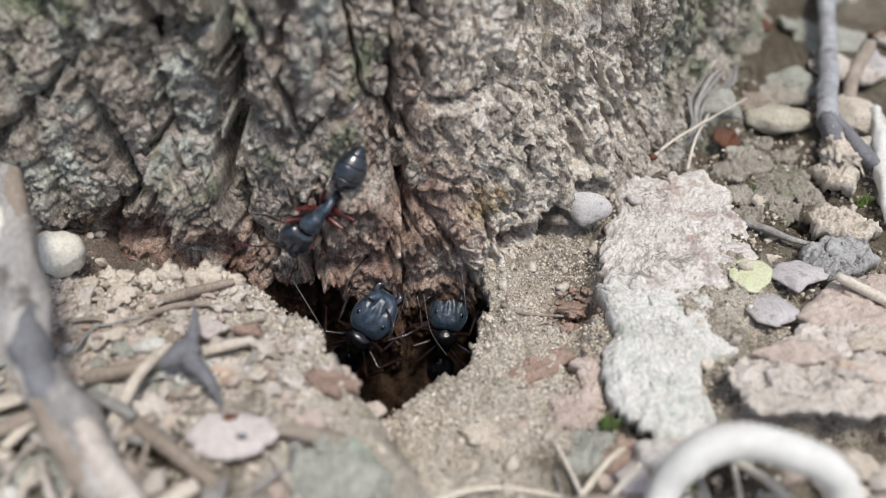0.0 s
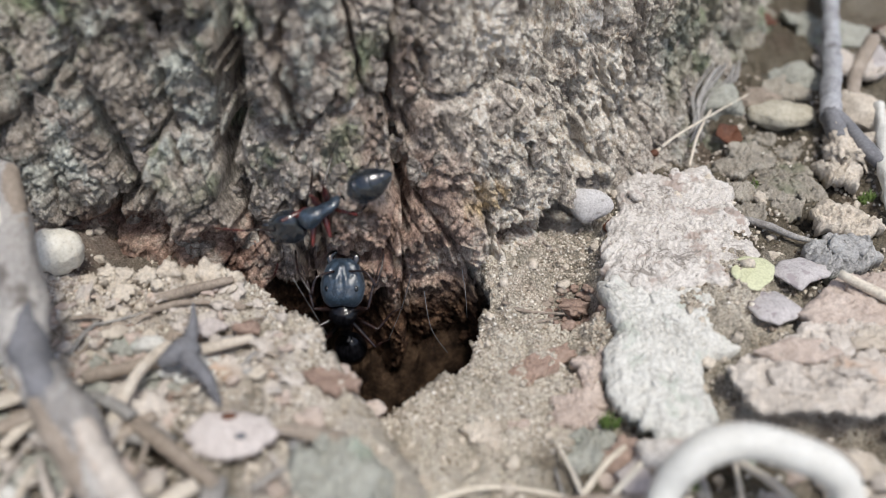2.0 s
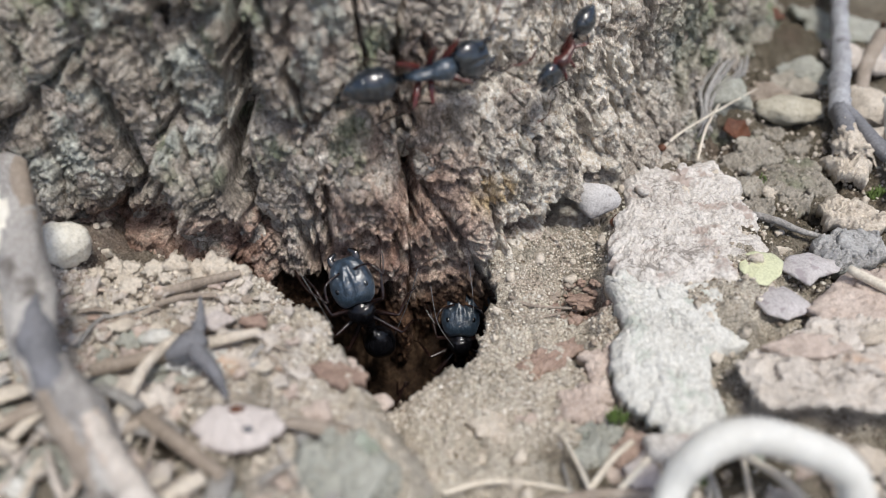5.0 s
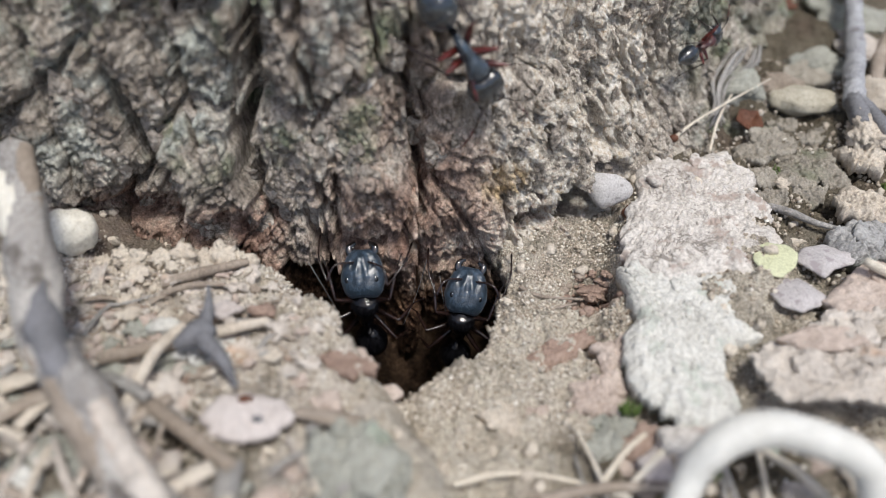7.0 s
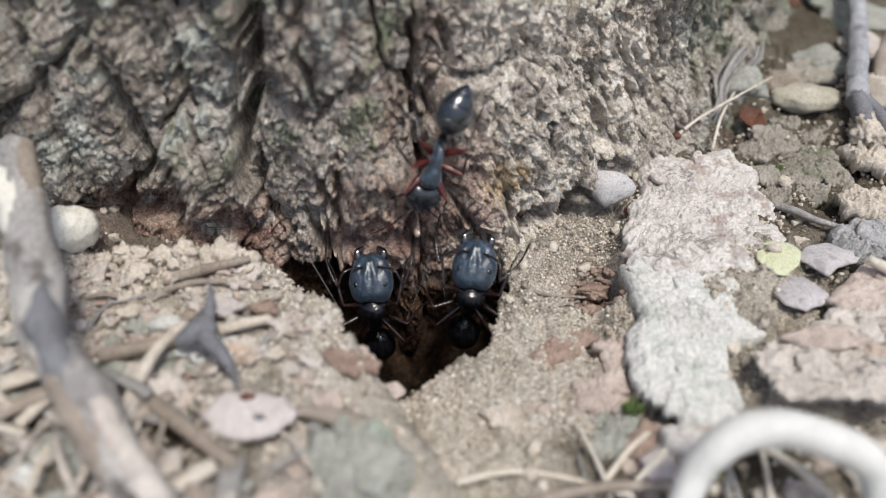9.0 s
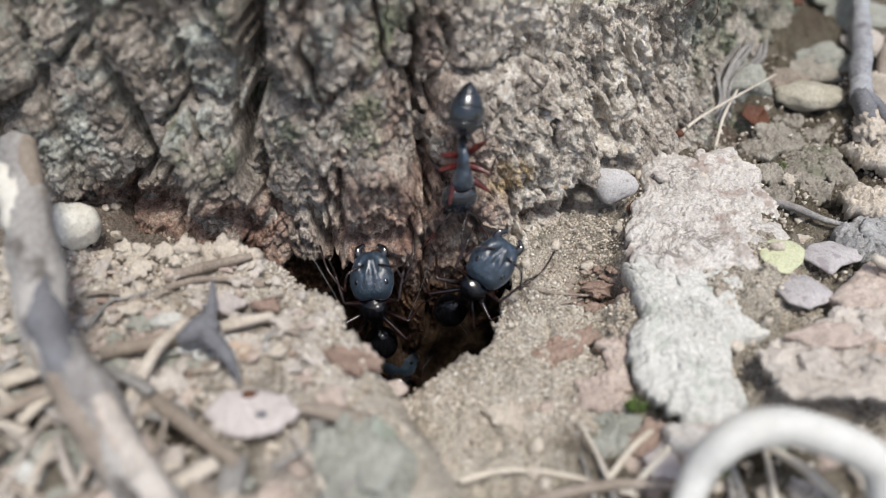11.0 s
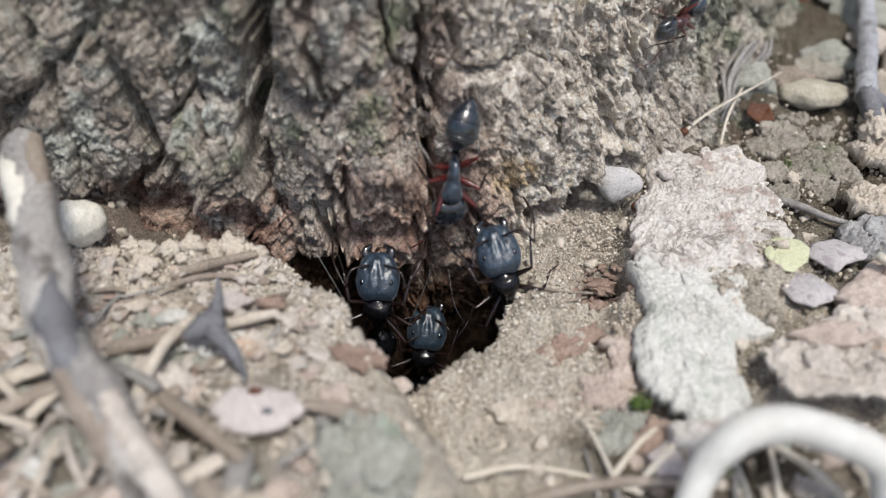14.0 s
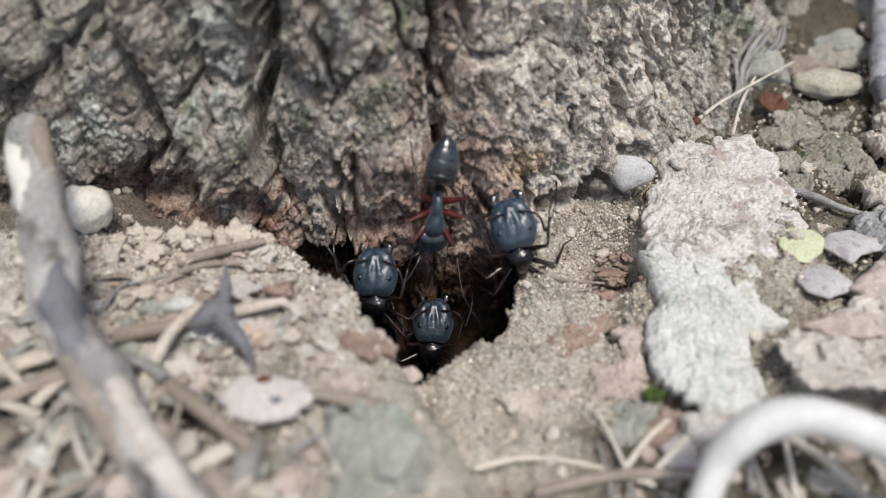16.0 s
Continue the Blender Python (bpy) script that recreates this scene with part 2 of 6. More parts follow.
def bark_material():
    m, n, l, b = shader("weathered_bark", 0.92, 0.2)
    c = ramp(n, l, grain(n, l, 240, 6, 0.62), [(0.30, (0.14, 0.118, 0.102)), (0.47, (0.355, 0.315, 0.278)), (0.58, (0.53, 0.485, 0.435)), (0.70, (0.71, 0.665, 0.605))])
    c = mixed(n, l, c, ramp(n, l, grain(n, l, 1500, 4, 0.7), [(0.3, (0.12, 0.10, 0.082)), (0.7, (0.62, 0.56, 0.50))]), 0.35)
    c = mixed(n, l, c, mixed(n, l, c, (0.80, 0.785, 0.765), 1.0, "MULTIPLY"), mixed(n, l, (0, 0, 0), band(n, l, grain(n, l, 75, 3), 0.32, 0.55), zone(n, "dark")))
    c = mixed(n, l, c, ramp(n, l, grain(n, l, 330, 4, 0.6), [(0.38, (0.165, 0.098, 0.076)), (0.52, (0.385, 0.268, 0.216)), (0.66, (0.58, 0.455, 0.375))]), mixed(n, l, (0, 0, 0), band(n, l, grain(n, l, 420, 4), 0.26, 0.52), zone(n, "rot")))
    c = mixed(n, l, c, ramp(n, l, grain(n, l, 170, 4), [(0.35, (0.58, 0.525, 0.46)), (0.6, (0.78, 0.715, 0.63))]), mixed(n, l, (0, 0, 0), band(n, l, grain(n, l, 420, 4), 0.36, 0.58), zone(n, "pale")))
    c = mixed(n, l, c, (0.42, 0.435, 0.40), mixed(n, l, (0, 0, 0), band(n, l, grain(n, l, 200, 5), 0.48, 0.66), zone(n, "lichen")))
    c = mixed(n, l, c, (0.20, 0.235, 0.15), mixed(n, l, (0, 0, 0), band(n, l, grain(n, l, 130, 4), 0.52, 0.68), zone(n, "lichen")))
    # green moss that also carries the shade of the trunk's far right side
    c = mixed(n, l, c, ramp(n, l, grain(n, l, 800, 3), [(0.4, (0.14, 0.155, 0.10)), (0.6, (0.30, 0.315, 0.23))]), mixed(n, l, (0, 0, 0), band(n, l, grain(n, l, 160, 4), 0.38, 0.56), zone(n, "moss")))
    c = mixed(n, l, c, (0.42, 0.315, 0.19), mixed(n, l, (0, 0, 0), band(n, l, grain(n, l, 700, 3), 0.3, 0.6), zone(n, "ochre")))
    # dark brown of damp wood, deepened to stand for shade inside the nest
    c = mixed(n, l, c, ramp(n, l, grain(n, l, 480, 5, 0.65, stretch=(1, 1, 2.2)), [(0.36, (0.036, 0.019, 0.012)), (0.52, (0.090, 0.050, 0.031)), (0.66, (0.17, 0.105, 0.066))]), zone(n, "damp_shade"))
    c = mixed(n, l, c, ramp(n, l, grain(n, l, 6500, 3, 0.75), [(0.34, (0.12, 0.13, 0.12)), (0.5, (0.52, 0.52, 0.52)), (0.66, (0.92, 0.91, 0.90))]), 0.42, "OVERLAY")
    c = mixed(n, l, c, ramp(n, l, grain(n, l, 1500, 4, 0.7, stretch=(1.6, 1.6, 0.6)), [(0.34, (0.14, 0.115, 0.10)), (0.5, (0.54, 0.54, 0.54)), (0.64, (0.92, 0.91, 0.89))]), 0.62, "OVERLAY")
    l.new(c, b.inputs["Base Color"])
    one = relief(n, l, b, grain(n, l, 700, 5, 0.65, stretch=(1.3, 1.3, 0.7)), 0.36, 0.85)
    two = relief(n, l, b, grain(n, l, 2400, 3, 0.75), 0.34, 1.0, one)
    relief(n, l, b, grain(n, l, 7500, 2, 0.7), 0.14, 1.0, two)
    return m


SOIL, BARK = soil_material(), bark_material()


def sheet_mesh(name, x, y, z, material, zones=()):
    """A grid of places (mm) as one mesh, with named values on its corners."""
    rows, cols = x.shape
    me = bpy.data.meshes.new(name)
    me.vertices.add(rows * cols)
    me.vertices.foreach_set("co", (np.stack([x, y, z], -1) * MM).astype(np.float32).ravel())
    a = (np.arange(rows - 1)[:, None] * cols + np.arange(cols - 1)).ravel()
    quads = np.stack([a, a + 1, a + cols + 1, a + cols], 1).astype(np.int32)
    me.loops.add(quads.size)
    me.loops.foreach_set("vertex_index", quads.ravel())
    me.polygons.add(len(quads))
    me.polygons.foreach_set("loop_start", np.arange(len(quads), dtype=np.int32) * 4)
    me.update(calc_edges=True)
    for key, value in zones:
        me.attributes.new(key, "FLOAT", "POINT").data.foreach_set("value", value.astype(np.float32).ravel())
    me.polygons.foreach_set("use_smooth", np.ones(len(quads), bool))
    me.materials.append(material)
    return new(name, me)


def spread(low, high, step, far, growth=1.12):
    """Even steps between low and high, growing ones out to far on both sides."""
    out, d, v = [], step, 0.0
    while v < far:
        d *= growth
        v += d
        out.append(v)
    out = np.array(out)
    return np.concatenate([low - out[::-1], np.arange(low, high, step), high + out])


# ---- ground ----
def build_ground():
    gx, gy = np.meshgrid(spread(-36, 44, 0.15, 20000, 1.09), spread(-25, 22, 0.135, 20000, 1.09))
    z = ground_height(gx, gy)
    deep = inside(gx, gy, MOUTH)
    # inside the mouth the shade is painted over the damp soil
    damp_shade = smooth(0.1, -0.5, deep)
    # also darker brown between the bank and the trunk
    damp_shade = np.maximum(damp_shade, 0.65 * smooth(-5.2, -4.3, gy + 0.6 * perlin(gx / 1.5, gy / 1.5, 75)) * smooth(-12, -14.5, gx) * smooth(-60, -40, gx) * smooth(40, 15, gy))
    # the nest widens under its rim
    gap = np.maximum(ground_base(gx, gy) - z, 0)
    out = np.where(deep < 0.3, np.minimum(0.55 * np.maximum(gap - 0.4, 0), 3.6) * np.exp(np.minimum(deep, 0) / 3.0), 0)
    ax, ay = inside(gx + 0.4, gy, MOUTH) - inside(gx - 0.4, gy, MOUTH), inside(gx, gy + 0.4, MOUTH) - inside(gx, gy - 0.4, MOUTH)
    ln = np.maximum(np.hypot(ax, ay), 1e-6)
    gx, gy = gx + out * ax / ln, gy + out * ay / ln
    # along the near edge, shade between litter is put into the soil's colour
    return tagged(sheet_mesh("ground", gx, gy, z, SOIL, [("damp_shade", damp_shade), ("ashy", 0.55 * smooth(-6, -10, gx + 0.3 * gy + 3) * smooth(-3.5, -6.5, gy) * smooth(140, 60, np.hypot(gx, gy))), ("loam", np.clip(smooth(16, 26, gx + 0.5 * gy + 3 * perlin(gx / 5, gy / 5, 70)) * smooth(-6, 4, gy) * (0.5 + 0.5 * smooth(3, 9, gy)) + 0.45 * smooth(0.1, 0.5, perlin(gx / 7, gy / 7, 71)) * smooth(8, 14, gx) + 0.8 * smooth(-16.5, -19, gy) * smooth(4, 9, gx) + 0.5 * smooth(-4, 2, gy + 2 * perlin(gx / 2, gy / 2, 73)) * smooth(3, 7, gx) + 0.9 * smooth(-15.5, -18.5, gy + 2 * perlin(gx / 3, gy / 3, 74)) * smooth(-9, -13, gx), 0, 1) * smooth(140, 60, np.hypot(gx, gy)))]), "pale dry sandy soil with crumbs, pits and a nest hole", "ground", kind="structure")


build_ground()


# ---- trunk ----
CRACKS = [  # course (s, z), half width, depth
    ([(-14.0, 30), (-14.3, 20.4), (-13.9, 13.5), (-15.9, 8.3), (-14.8, 3.4), (-13.0, 0.5)], 1.1, 5.0),
    ([(-25.5, 15), (-24.1, 12.0), (-23.4, 8.0), (-22.6, 3.6)], 0.8, 4.5),
    ([(-31.5, 22), (-31.0, 18), (-29.4, 15.4)], 0.7, 4.0),
    ([(-2.2, 24), (-2.6, 20.5), (-3.0, 18)], 0.4, 3.0),
    ([(-2.4, 7.2), (-2.8, 4.8), (-3.2, 2.0), (-4.2, -1.6)], 0.5, 3.6),
    ([(2.8, 3.4), (3.4, 1.2), (3.2, -1.0)], 0.4, 2.6),
    ([(-9.0, 6.2), (-9.6, 3.0), (-9.2, 0.2), (-10.0, -2.0)], 0.4, 1.6),
    ([(-20.0, 24), (-19.2, 18), (-19.8, 12), (-18.6, 7)], 0.4, 2.2),
    ([(-11.6, 3.5), (-11.3, 1.0), (-10.5, -2)], 0.6, 3.4),
    ([(-3.2, 18), (-3.4, 14), (-3.4, 9.3), (-2.4, 5), (-3.0, 1.5)], 0.5, 2.2),
    ([(9.6, 9.5), (7.6, 9.0), (6.2, 7.6), (5.0, 5.2)], 0.5, 2.6),
    ([(11.4, 20), (11.8, 15.3), (11.0, 12.3), (12.2, 10.5)], 0.35, 1.8),
    ([(15.5, 12), (15.0, 8), (15.8, 5)], 0.5, 1.3),
    ([(23.0, 14), (22.0, 8), (23.5, 3)], 0.6, 1.3),
    ([(18.0, 7.4), (18.6, 5.6), (18.8, 3.8), (18.3, 2.6)], 0.45, 2.4),
    ([(21.2, 8.6), (21.9, 7.0), (21.6, 5.8)], 0.4, 1.8),
]


def crest(x, y, seed):
    """Thin raised folds with flat ground between."""
    return np.maximum(1 - 2.6 * np.abs(perlin(x, y, seed)), 0) ** 1.5


LIP = [(-8.8, 6.6), (-6.2, 7.4), (-4.2, 6.6), (-2.9, 4.4), (-3.2, 1.6), (-4.0, -1.4), (-5.4, -3.0), (-6.9, -4.0), (-8.2, -3.4), (-9.2, 0.5)]
HIGH_PLATE = [(-10.5, 40), (-3.2, 40), (-2.9, 19), (-3.4, 15.5), (-5.5, 13.2), (-8.0, 14), (-10, 17)]
LEDGE = [(-2.2, 5.0), (1.6, 4.6), (3.4, 1.6), (2.6, -2.2), (0.6, -4.2), (-1.6, -4.6), (-2.5, -2.0)]


def trunk_lift(s, z):
    """How far the bark stands out from the smooth face."""
    # the grain runs upright also where the foot flares
    bs, wz = s + 0.8 * fbm(s / 4, z / 4, 4, 80), z + 1.0 * fbm(s / 4, z / 4, 4, 84)
    ws = bs + 5.5 * np.exp(-np.maximum(z + 2, 0) / 4) * smooth(3, 14, s) - 0.1 * z * smooth(2, 8, s)
    near = smooth(95, 60, np.abs(s - 8)) * smooth(70, 35, z)
    left, pale = smooth(4, -4, s), smooth(-3, 5, s)
    lift = 1.7 * fbm(s / 7, z / 18, 3, 90)
    f1, f2, who = worley(ws / 5.2, wz / 10.5, 94)
    lift = lift + (1.7 - 0.6 * pale) * (who - 0.5) - (1.8 - 0.9 * pale) * smooth(0.15, 0.0, f2 - f1)
    f1, f2, who = worley(ws / 2.2 + 9, wz / 4.6, 97)
    lift = lift + (0.1 + 0.4 * left) * (who - 0.5) - (0.45 - 0.25 * pale) * smooth(0.10, 0.0, f2 - f1)
    step = fbm(ws / 1.8, wz / 2.2, 3, 99) * 2.4
    lift = lift + pale * (0.7 * ridged(ws / 4.4, wz / 17, 1, 101) + 0.3 * ridged(ws / 2.1 + 4, wz / 9, 1, 102))
    lift = lift + 0.12 * (np.floor(step) + smooth(0, 0.3, step - np.floor(step)))
    lift = lift + (0.16 + 0.16 * pale) * ridged(ws / 1.7, wz / 7.0, 2, 104, 0.5)
    lift = lift + near * ((0.30 - 0.22 * pale) * ridged(ws / 0.8, wz / 1.7, 4, 110, 0.62) + (0.20 - 0.10 * pale) * fbm(ws / 0.36, wz / 0.3, 2, 115) - 0.35 * smooth(0.25, 0.0, worley(ws / 1.5, wz / 2.2, 113)[0]))
    # thin plates, each with a lip along its lower edge, and finer leaves of bark within them
    course = (wz + 0.35 * ws) / 2.3 + 0.7 * fbm(s / 3.1, z / 2.6, 3, 145)
    lift = lift + near * (0.6 - 0.42 * pale) * (1 - (course - np.floor(course))) * smooth(-0.25, 0.25, perlin(s / 2.8, z / 2.8, 148))
    course = (wz - 0.2 * ws) / 0.62 + 1.1 * fbm(s / 1.2, z / 1.0, 3, 149)
    lift = lift + near * (0.22 - 0.17 * pale) * (1 - (course - np.floor(course))) * smooth(-0.3, 0.2, perlin(s / 1.5, z / 1.3, 151))
    # crumpled fibres on the pale flank, and pockets between them
    cs, cz = ws + 0.5 * fbm(s / 1.1, z / 1.1, 2, 150), wz + 0.6 * fbm(s / 1.1, z / 1.1, 2, 153)
    folds = 0.40 * crest(cs / 1.05, cz / 3.4, 160) + 0.22 * crest(cs / 0.55 + 3, cz / 1.7, 161) + 0.09 * crest(cs / 0.32, cz / 0.8, 162)
    f1, f2, who = worley(cs / 1.9, cz / 4.2, 165)
    g1, g2, plate_id = worley(cs / 3.0 + 2, cz / 8.0, 171)
    h1, h2, chip = worley(cs / 1.05, cz / 3.0 + 4, 174)
    lift = lift + near * pale * (1 - 0.75 * smooth(8, 13, z)) * (0.5 * (plate_id - 0.5) - 0.9 * smooth(0.15, 0.03, g2 - g1) + 0.16 * (chip - 0.5) - 0.35 * smooth(0.2, 0.05, h2 - h1) * smooth(-0.2, 0.2, perlin(s / 2, z / 2, 177)))
    lift = lift + near * pale * (1 - 0.6 * smooth(8, 13, z)) * (folds - 0.55 * smooth(0.34, 0.10, f1) * smooth(0.35, 0.5, who))
    for course, half, depth in CRACKS:
        d, along = to_line(bs * 0.45 + s * 0.55 + 0.2 * perlin(s / 0.8, z / 0.8, 121), wz * 0.45 + z * 0.55, course)
        wide = half * (0.6 + 0.8 * np.abs(perlin(z / 1.7, s / 1.7, 120))) * (0.35 + 0.65 * smooth(0.0, 0.15, along) * smooth(1.0, 0.85, along))
        lift = lift - depth * smooth(wide * 1.3, wide * 0.5, d)
    # two plates of bark that hang before the nest, and the rotten wood far behind them
    ragged = 0.7 * fbm(s / 1.9, z / 1.6, 3, 133)
    lip, ledge = inside(s, z, LIP) + ragged, inside(s, z, LEDGE) + ragged
    lift = lift + (0.8 + 0.9 * smooth(-1, 3, z)) * smooth(0.5, -0.6, lip) + 0.7 * smooth(0.5, -0.6, ledge) * smooth(-4.5, -0.5, z)
    lift = lift + 1.0 * smooth(0.5, -0.7, inside(s, z, HIGH_PLATE) + ragged)
    hollow = smooth(-2.0, -3.6, z + 0.8 * fbm(s / 3.2, z / 3.2, 2, 130) + 0.12 * np.minimum(s + 12, 0)) * smooth(-15.5, -13.5, s) * smooth(4.6, 2.8, s)
    back = smooth(-6.5, -4, s)  # here the rotten wood runs on down into the nest
    lift = lift - (3.4 * (1 - back) + back * (0.2 + 3.4 * smooth(-8, -16, z))) * hollow * smooth(-0.2, 0.7, np.minimum(lip, ledge))
    lift = lift - 2.2 * smooth(2.2, 0.4, np.abs(z - 1.6 + 0.8 * perlin(s / 3, z / 3, 131))) * smooth(-13, -17, s)
    # layered flakes along the foot
    course = (z + 0.2 * s) / 0.85 + 0.9 * fbm(s / 2.4, z / 1.5, 3, 134)
    lift = lift + 0.55 * (0.5 - course + np.floor(course)) * smooth(4.5, 2.5, z) * smooth(-9, -12, s) * smooth(-45, -38, s)
    # a level place for the leaning pebble, and a hollow beside it
    level = smooth(1.0, 0.6, np.hypot((s - 13.6) / 4.3, (z + 0.6) / 2.7))
    lift = lift * (1 - level) + level * (0.45 * fbm(s / 0.9, z / 0.9, 4, 128, 0.6) + 0.3 * (0.5 - worley(s / 1.3, z / 1.1, 129)[2]) - 0.9)
    lift = lift - 13.0 * smooth(1.0, 0.8, np.hypot((s - 10.7) / 2.3, (z + 0.8) / 2.8) + 0.2 * perlin(s, z, 135))
    # dark gaps under the bark beside the nest
    lift = lift - 3.2 * smooth(1.0, 0.6, np.hypot((s - 6.3) / 2.6, (z + 0.6) / 1.5) + 0.35 * perlin(s / 1.2, z / 1.2, 137))
    # a beetle hole beside the knot
    return lift - 3.6 * smooth(0.95, 0.6, np.hypot((s + 3.5) * 0.9, (z - 9.2) * 1.2) + 0.2 * perlin(s / 0.6, z / 0.6, 136))


def trunk_place(s, z, off=0.0):
    x, y, nx, ny = trunk_base(np.asarray(s, float), np.asarray(z, float))
    d = trunk_lift(np.asarray(s, float), np.asarray(z, float)) + off
    # the flank's plates jut towards the open side
    k = 0.5 * smooth(3, 14, np.asarray(s, float)) * smooth(70, 45, np.asarray(s, float))
    ux, uy = nx * (1 - k), ny * (1 - k) - k
    ln = np.hypot(ux, uy)
    return x + ux / ln * d, y + uy / ln * d


def build_trunk():
    s = np.concatenate([np.arange(-42, 2, 0.125), np.arange(2, 34, 0.085), np.arange(34, 56, 0.125), np.linspace(56, RING_S[-1] + 0.0, 90), np.linspace(RING_S[0], -42, 30)[1:]])
    z = np.concatenate([np.arange(-18, -12, 0.3), np.arange(-12, 23, 0.1), 23 + 0.13 * np.cumsum(1.12 ** np.arange(1, 58))])
    gs, gz = np.meshgrid(s, z)
    x, y = trunk_place(gs, gz)
    # painted shade: the wood darkens as it runs down into the nest
    damp_shade = smooth(-1.6 - 0.5 * smooth(-6.5, -4, gs), -4.0 - 3 * smooth(-6.5, -4, gs), gz + 0.8 * fbm(gs / 3.2, gz / 3.2, 2, 130)) * smooth(-17, -14, gs) * smooth(5, 3, gs)
    rot = smooth(3.6, 0.2, gz + 1.2 * perlin(gs / 3, gz / 3, 140)) * smooth(-14, -8, gs) * smooth(7, 3, gs)
    rot = np.maximum(rot, 0.7 * smooth(1.8, 0.2, np.abs(gs + 2.6 + 0.6 * perlin(gz / 2, gs, 141))) * smooth(8, 4, gz))
    rot = np.maximum(rot, 0.9 * smooth(11, 5, gz + 2.5 * perlin(gs / 3, gz / 3, 144)) * smooth(-12, -8, gs) * smooth(5, 1, gs))
    rot = np.maximum(rot, smooth(4.6, 3.0, gz + 0.8 * perlin(gs / 2, gz / 2, 145)) * smooth(-12, -15, gs))
    # brown wood beside the nest, partly in place of deep shade under the bark
    rot = np.maximum(rot, 0.85 * smooth(2.6, 0.8, gz + 0.8 * perlin(gs / 2, gz / 2, 147)) * smooth(1, 3, gs) * smooth(10.5, 8, gs))
    rot = np.maximum(rot, 0.55 * smooth(24, 12, gz) * smooth(-13, -10, gs + perlin(gs / 3, gz / 5, 138)) * smooth(2, -2, gs))
    pale = smooth(-2, 6, gs + 2 * perlin(gs / 4, gz / 4, 142)) * (1 - 0.75 * smooth(18, 26, gs + 2 * perlin(gs / 4, gz / 4, 139)))
    lichen = smooth(2, -8, gs) * smooth(4, 9, gz) + smooth(23, 30, gs + 2 * perlin(gs / 3, gz / 3, 146))
    ochre = smooth(2.7, 0.9, np.hypot(gs - 3.4, (gz - 4.2) * 1.4) + 0.6 * perlin(gs, gz, 143))
    # past s = 24 moss and painted shade darken the bark together
    ob = sheet_mesh("tree_trunk", x, y, gz, BARK, [("rot", rot), ("damp_shade", damp_shade), ("moss", 0.45 * smooth(24, 30, gs + 2 * perlin(gs / 3, gz / 4, 132)) * smooth(70, 45, gs)), ("pale", pale), ("lichen", np.clip(lichen, 0, 1)), ("ochre", ochre), ("dark", np.clip(smooth(-11, -15, gs + perlin(gs / 4, gz / 4, 127)) + 0.8 * smooth(4.5, 2.5, gz) * smooth(-12, -16, gs), 0, 1))])
    return tagged(ob, "grey-brown cracked bark at the foot of a tree", "tree trunk")


TRUNK = build_trunk()


# ---- shapes ----
def part(name, bm, material, parent=None, label="", smoothed=True):
    """Link a bmesh (mm) as one mesh object, under a thing or a part where one is given."""
    bmesh.ops.recalc_face_normals(bm, faces=bm.faces)
    me = bpy.data.meshes.new(name)
    bm.to_mesh(me)
    bm.free()
    me.transform(Matrix.Scale(MM, 4))
    me.polygons.foreach_set("use_smooth", [smoothed] * len(me.polygons))
    me.materials.append(material)
    ob = new(name, me)
    ob.parent = parent
    return tagged(ob, label)


def loft(bm, rings, closed=True):
    """Skin a run of equal rings of places; the ends come to a point."""
    made = [[bm.verts.new(p) for p in ring] for ring in rings]
    n = len(made[0])
    for a, b in zip(made, made[1:]):
        for k in range(n):
            bm.faces.new((a[k], a[(k + 1) % n], b[(k + 1) % n], b[k]))
    if closed:
        for ring in (made[0], made[-1]):
            tip = bm.verts.new(sum((v.co for v in ring), Vector()) / n)
            for k in range(n):
                bm.faces.new((ring[k], ring[(k + 1) % n], tip))
    return bm


def curve_points(points, steps):
    """Places along a smooth curve through the points (Catmull-Rom), each with a value carried along."""
    pts = [Vector(p) for p in points]
    out = []
    for k in range(len(pts) - 1):
        a, b, c, d = pts[max(k - 1, 0)], pts[k], pts[k + 1], pts[min(k + 2, len(pts) - 1)]
        for j in range(steps):
            t = j / steps
            out.append(0.5 * (2 * b + (c - a) * t + (2 * a - 5 * b + 4 * c - d) * t * t + (3 * b - a - 3 * c + d) * t ** 3))
    return out + [pts[-1]]


def tube(bm, points, radii, sides=8, steps=5, flat=1.0, rough=0.0, seed=0, twist=0.0):
    """A tapered, bent rod through the points, with its radius at each of them; rough gives it knots and dents."""
    run = curve_points([(*p, 0)[:3] for p in points], steps)
    rad = np.interp(np.linspace(0, len(radii) - 1, len(run)), range(len(radii)), radii)
    rng, rings, side = random.Random(seed), [], Vector((0.13, 0.31, 0.94))
    for k, p in enumerate(run):
        ahead = (run[min(k + 1, len(run) - 1)] - run[max(k - 1, 0)]).normalized()
        side = (side - ahead * side.dot(ahead)).normalized()
        other = ahead.cross(side)
        ring = []
        for j in range(sides):
            a = 2 * math.pi * j / sides + twist * k
            r = rad[k]
            if rough:
                q = p * 0.45 + Vector((math.cos(a), math.sin(a), seed * 3.7)) * 0.9
                r *= 1 + rough * (noise.noise(q) + 0.6 * noise.noise(q * 2.7) + 0.5 * noise.noise(Vector((3.2 * math.cos(a), 3.2 * math.sin(a), 0.12 * k / steps + seed)))) + rough * 0.4 * (rng.random() - 0.5)
            ring.append(p + (side * math.cos(a) * flat + other * math.sin(a)) * r)
        rings.append(ring)
    return loft(bm, rings)


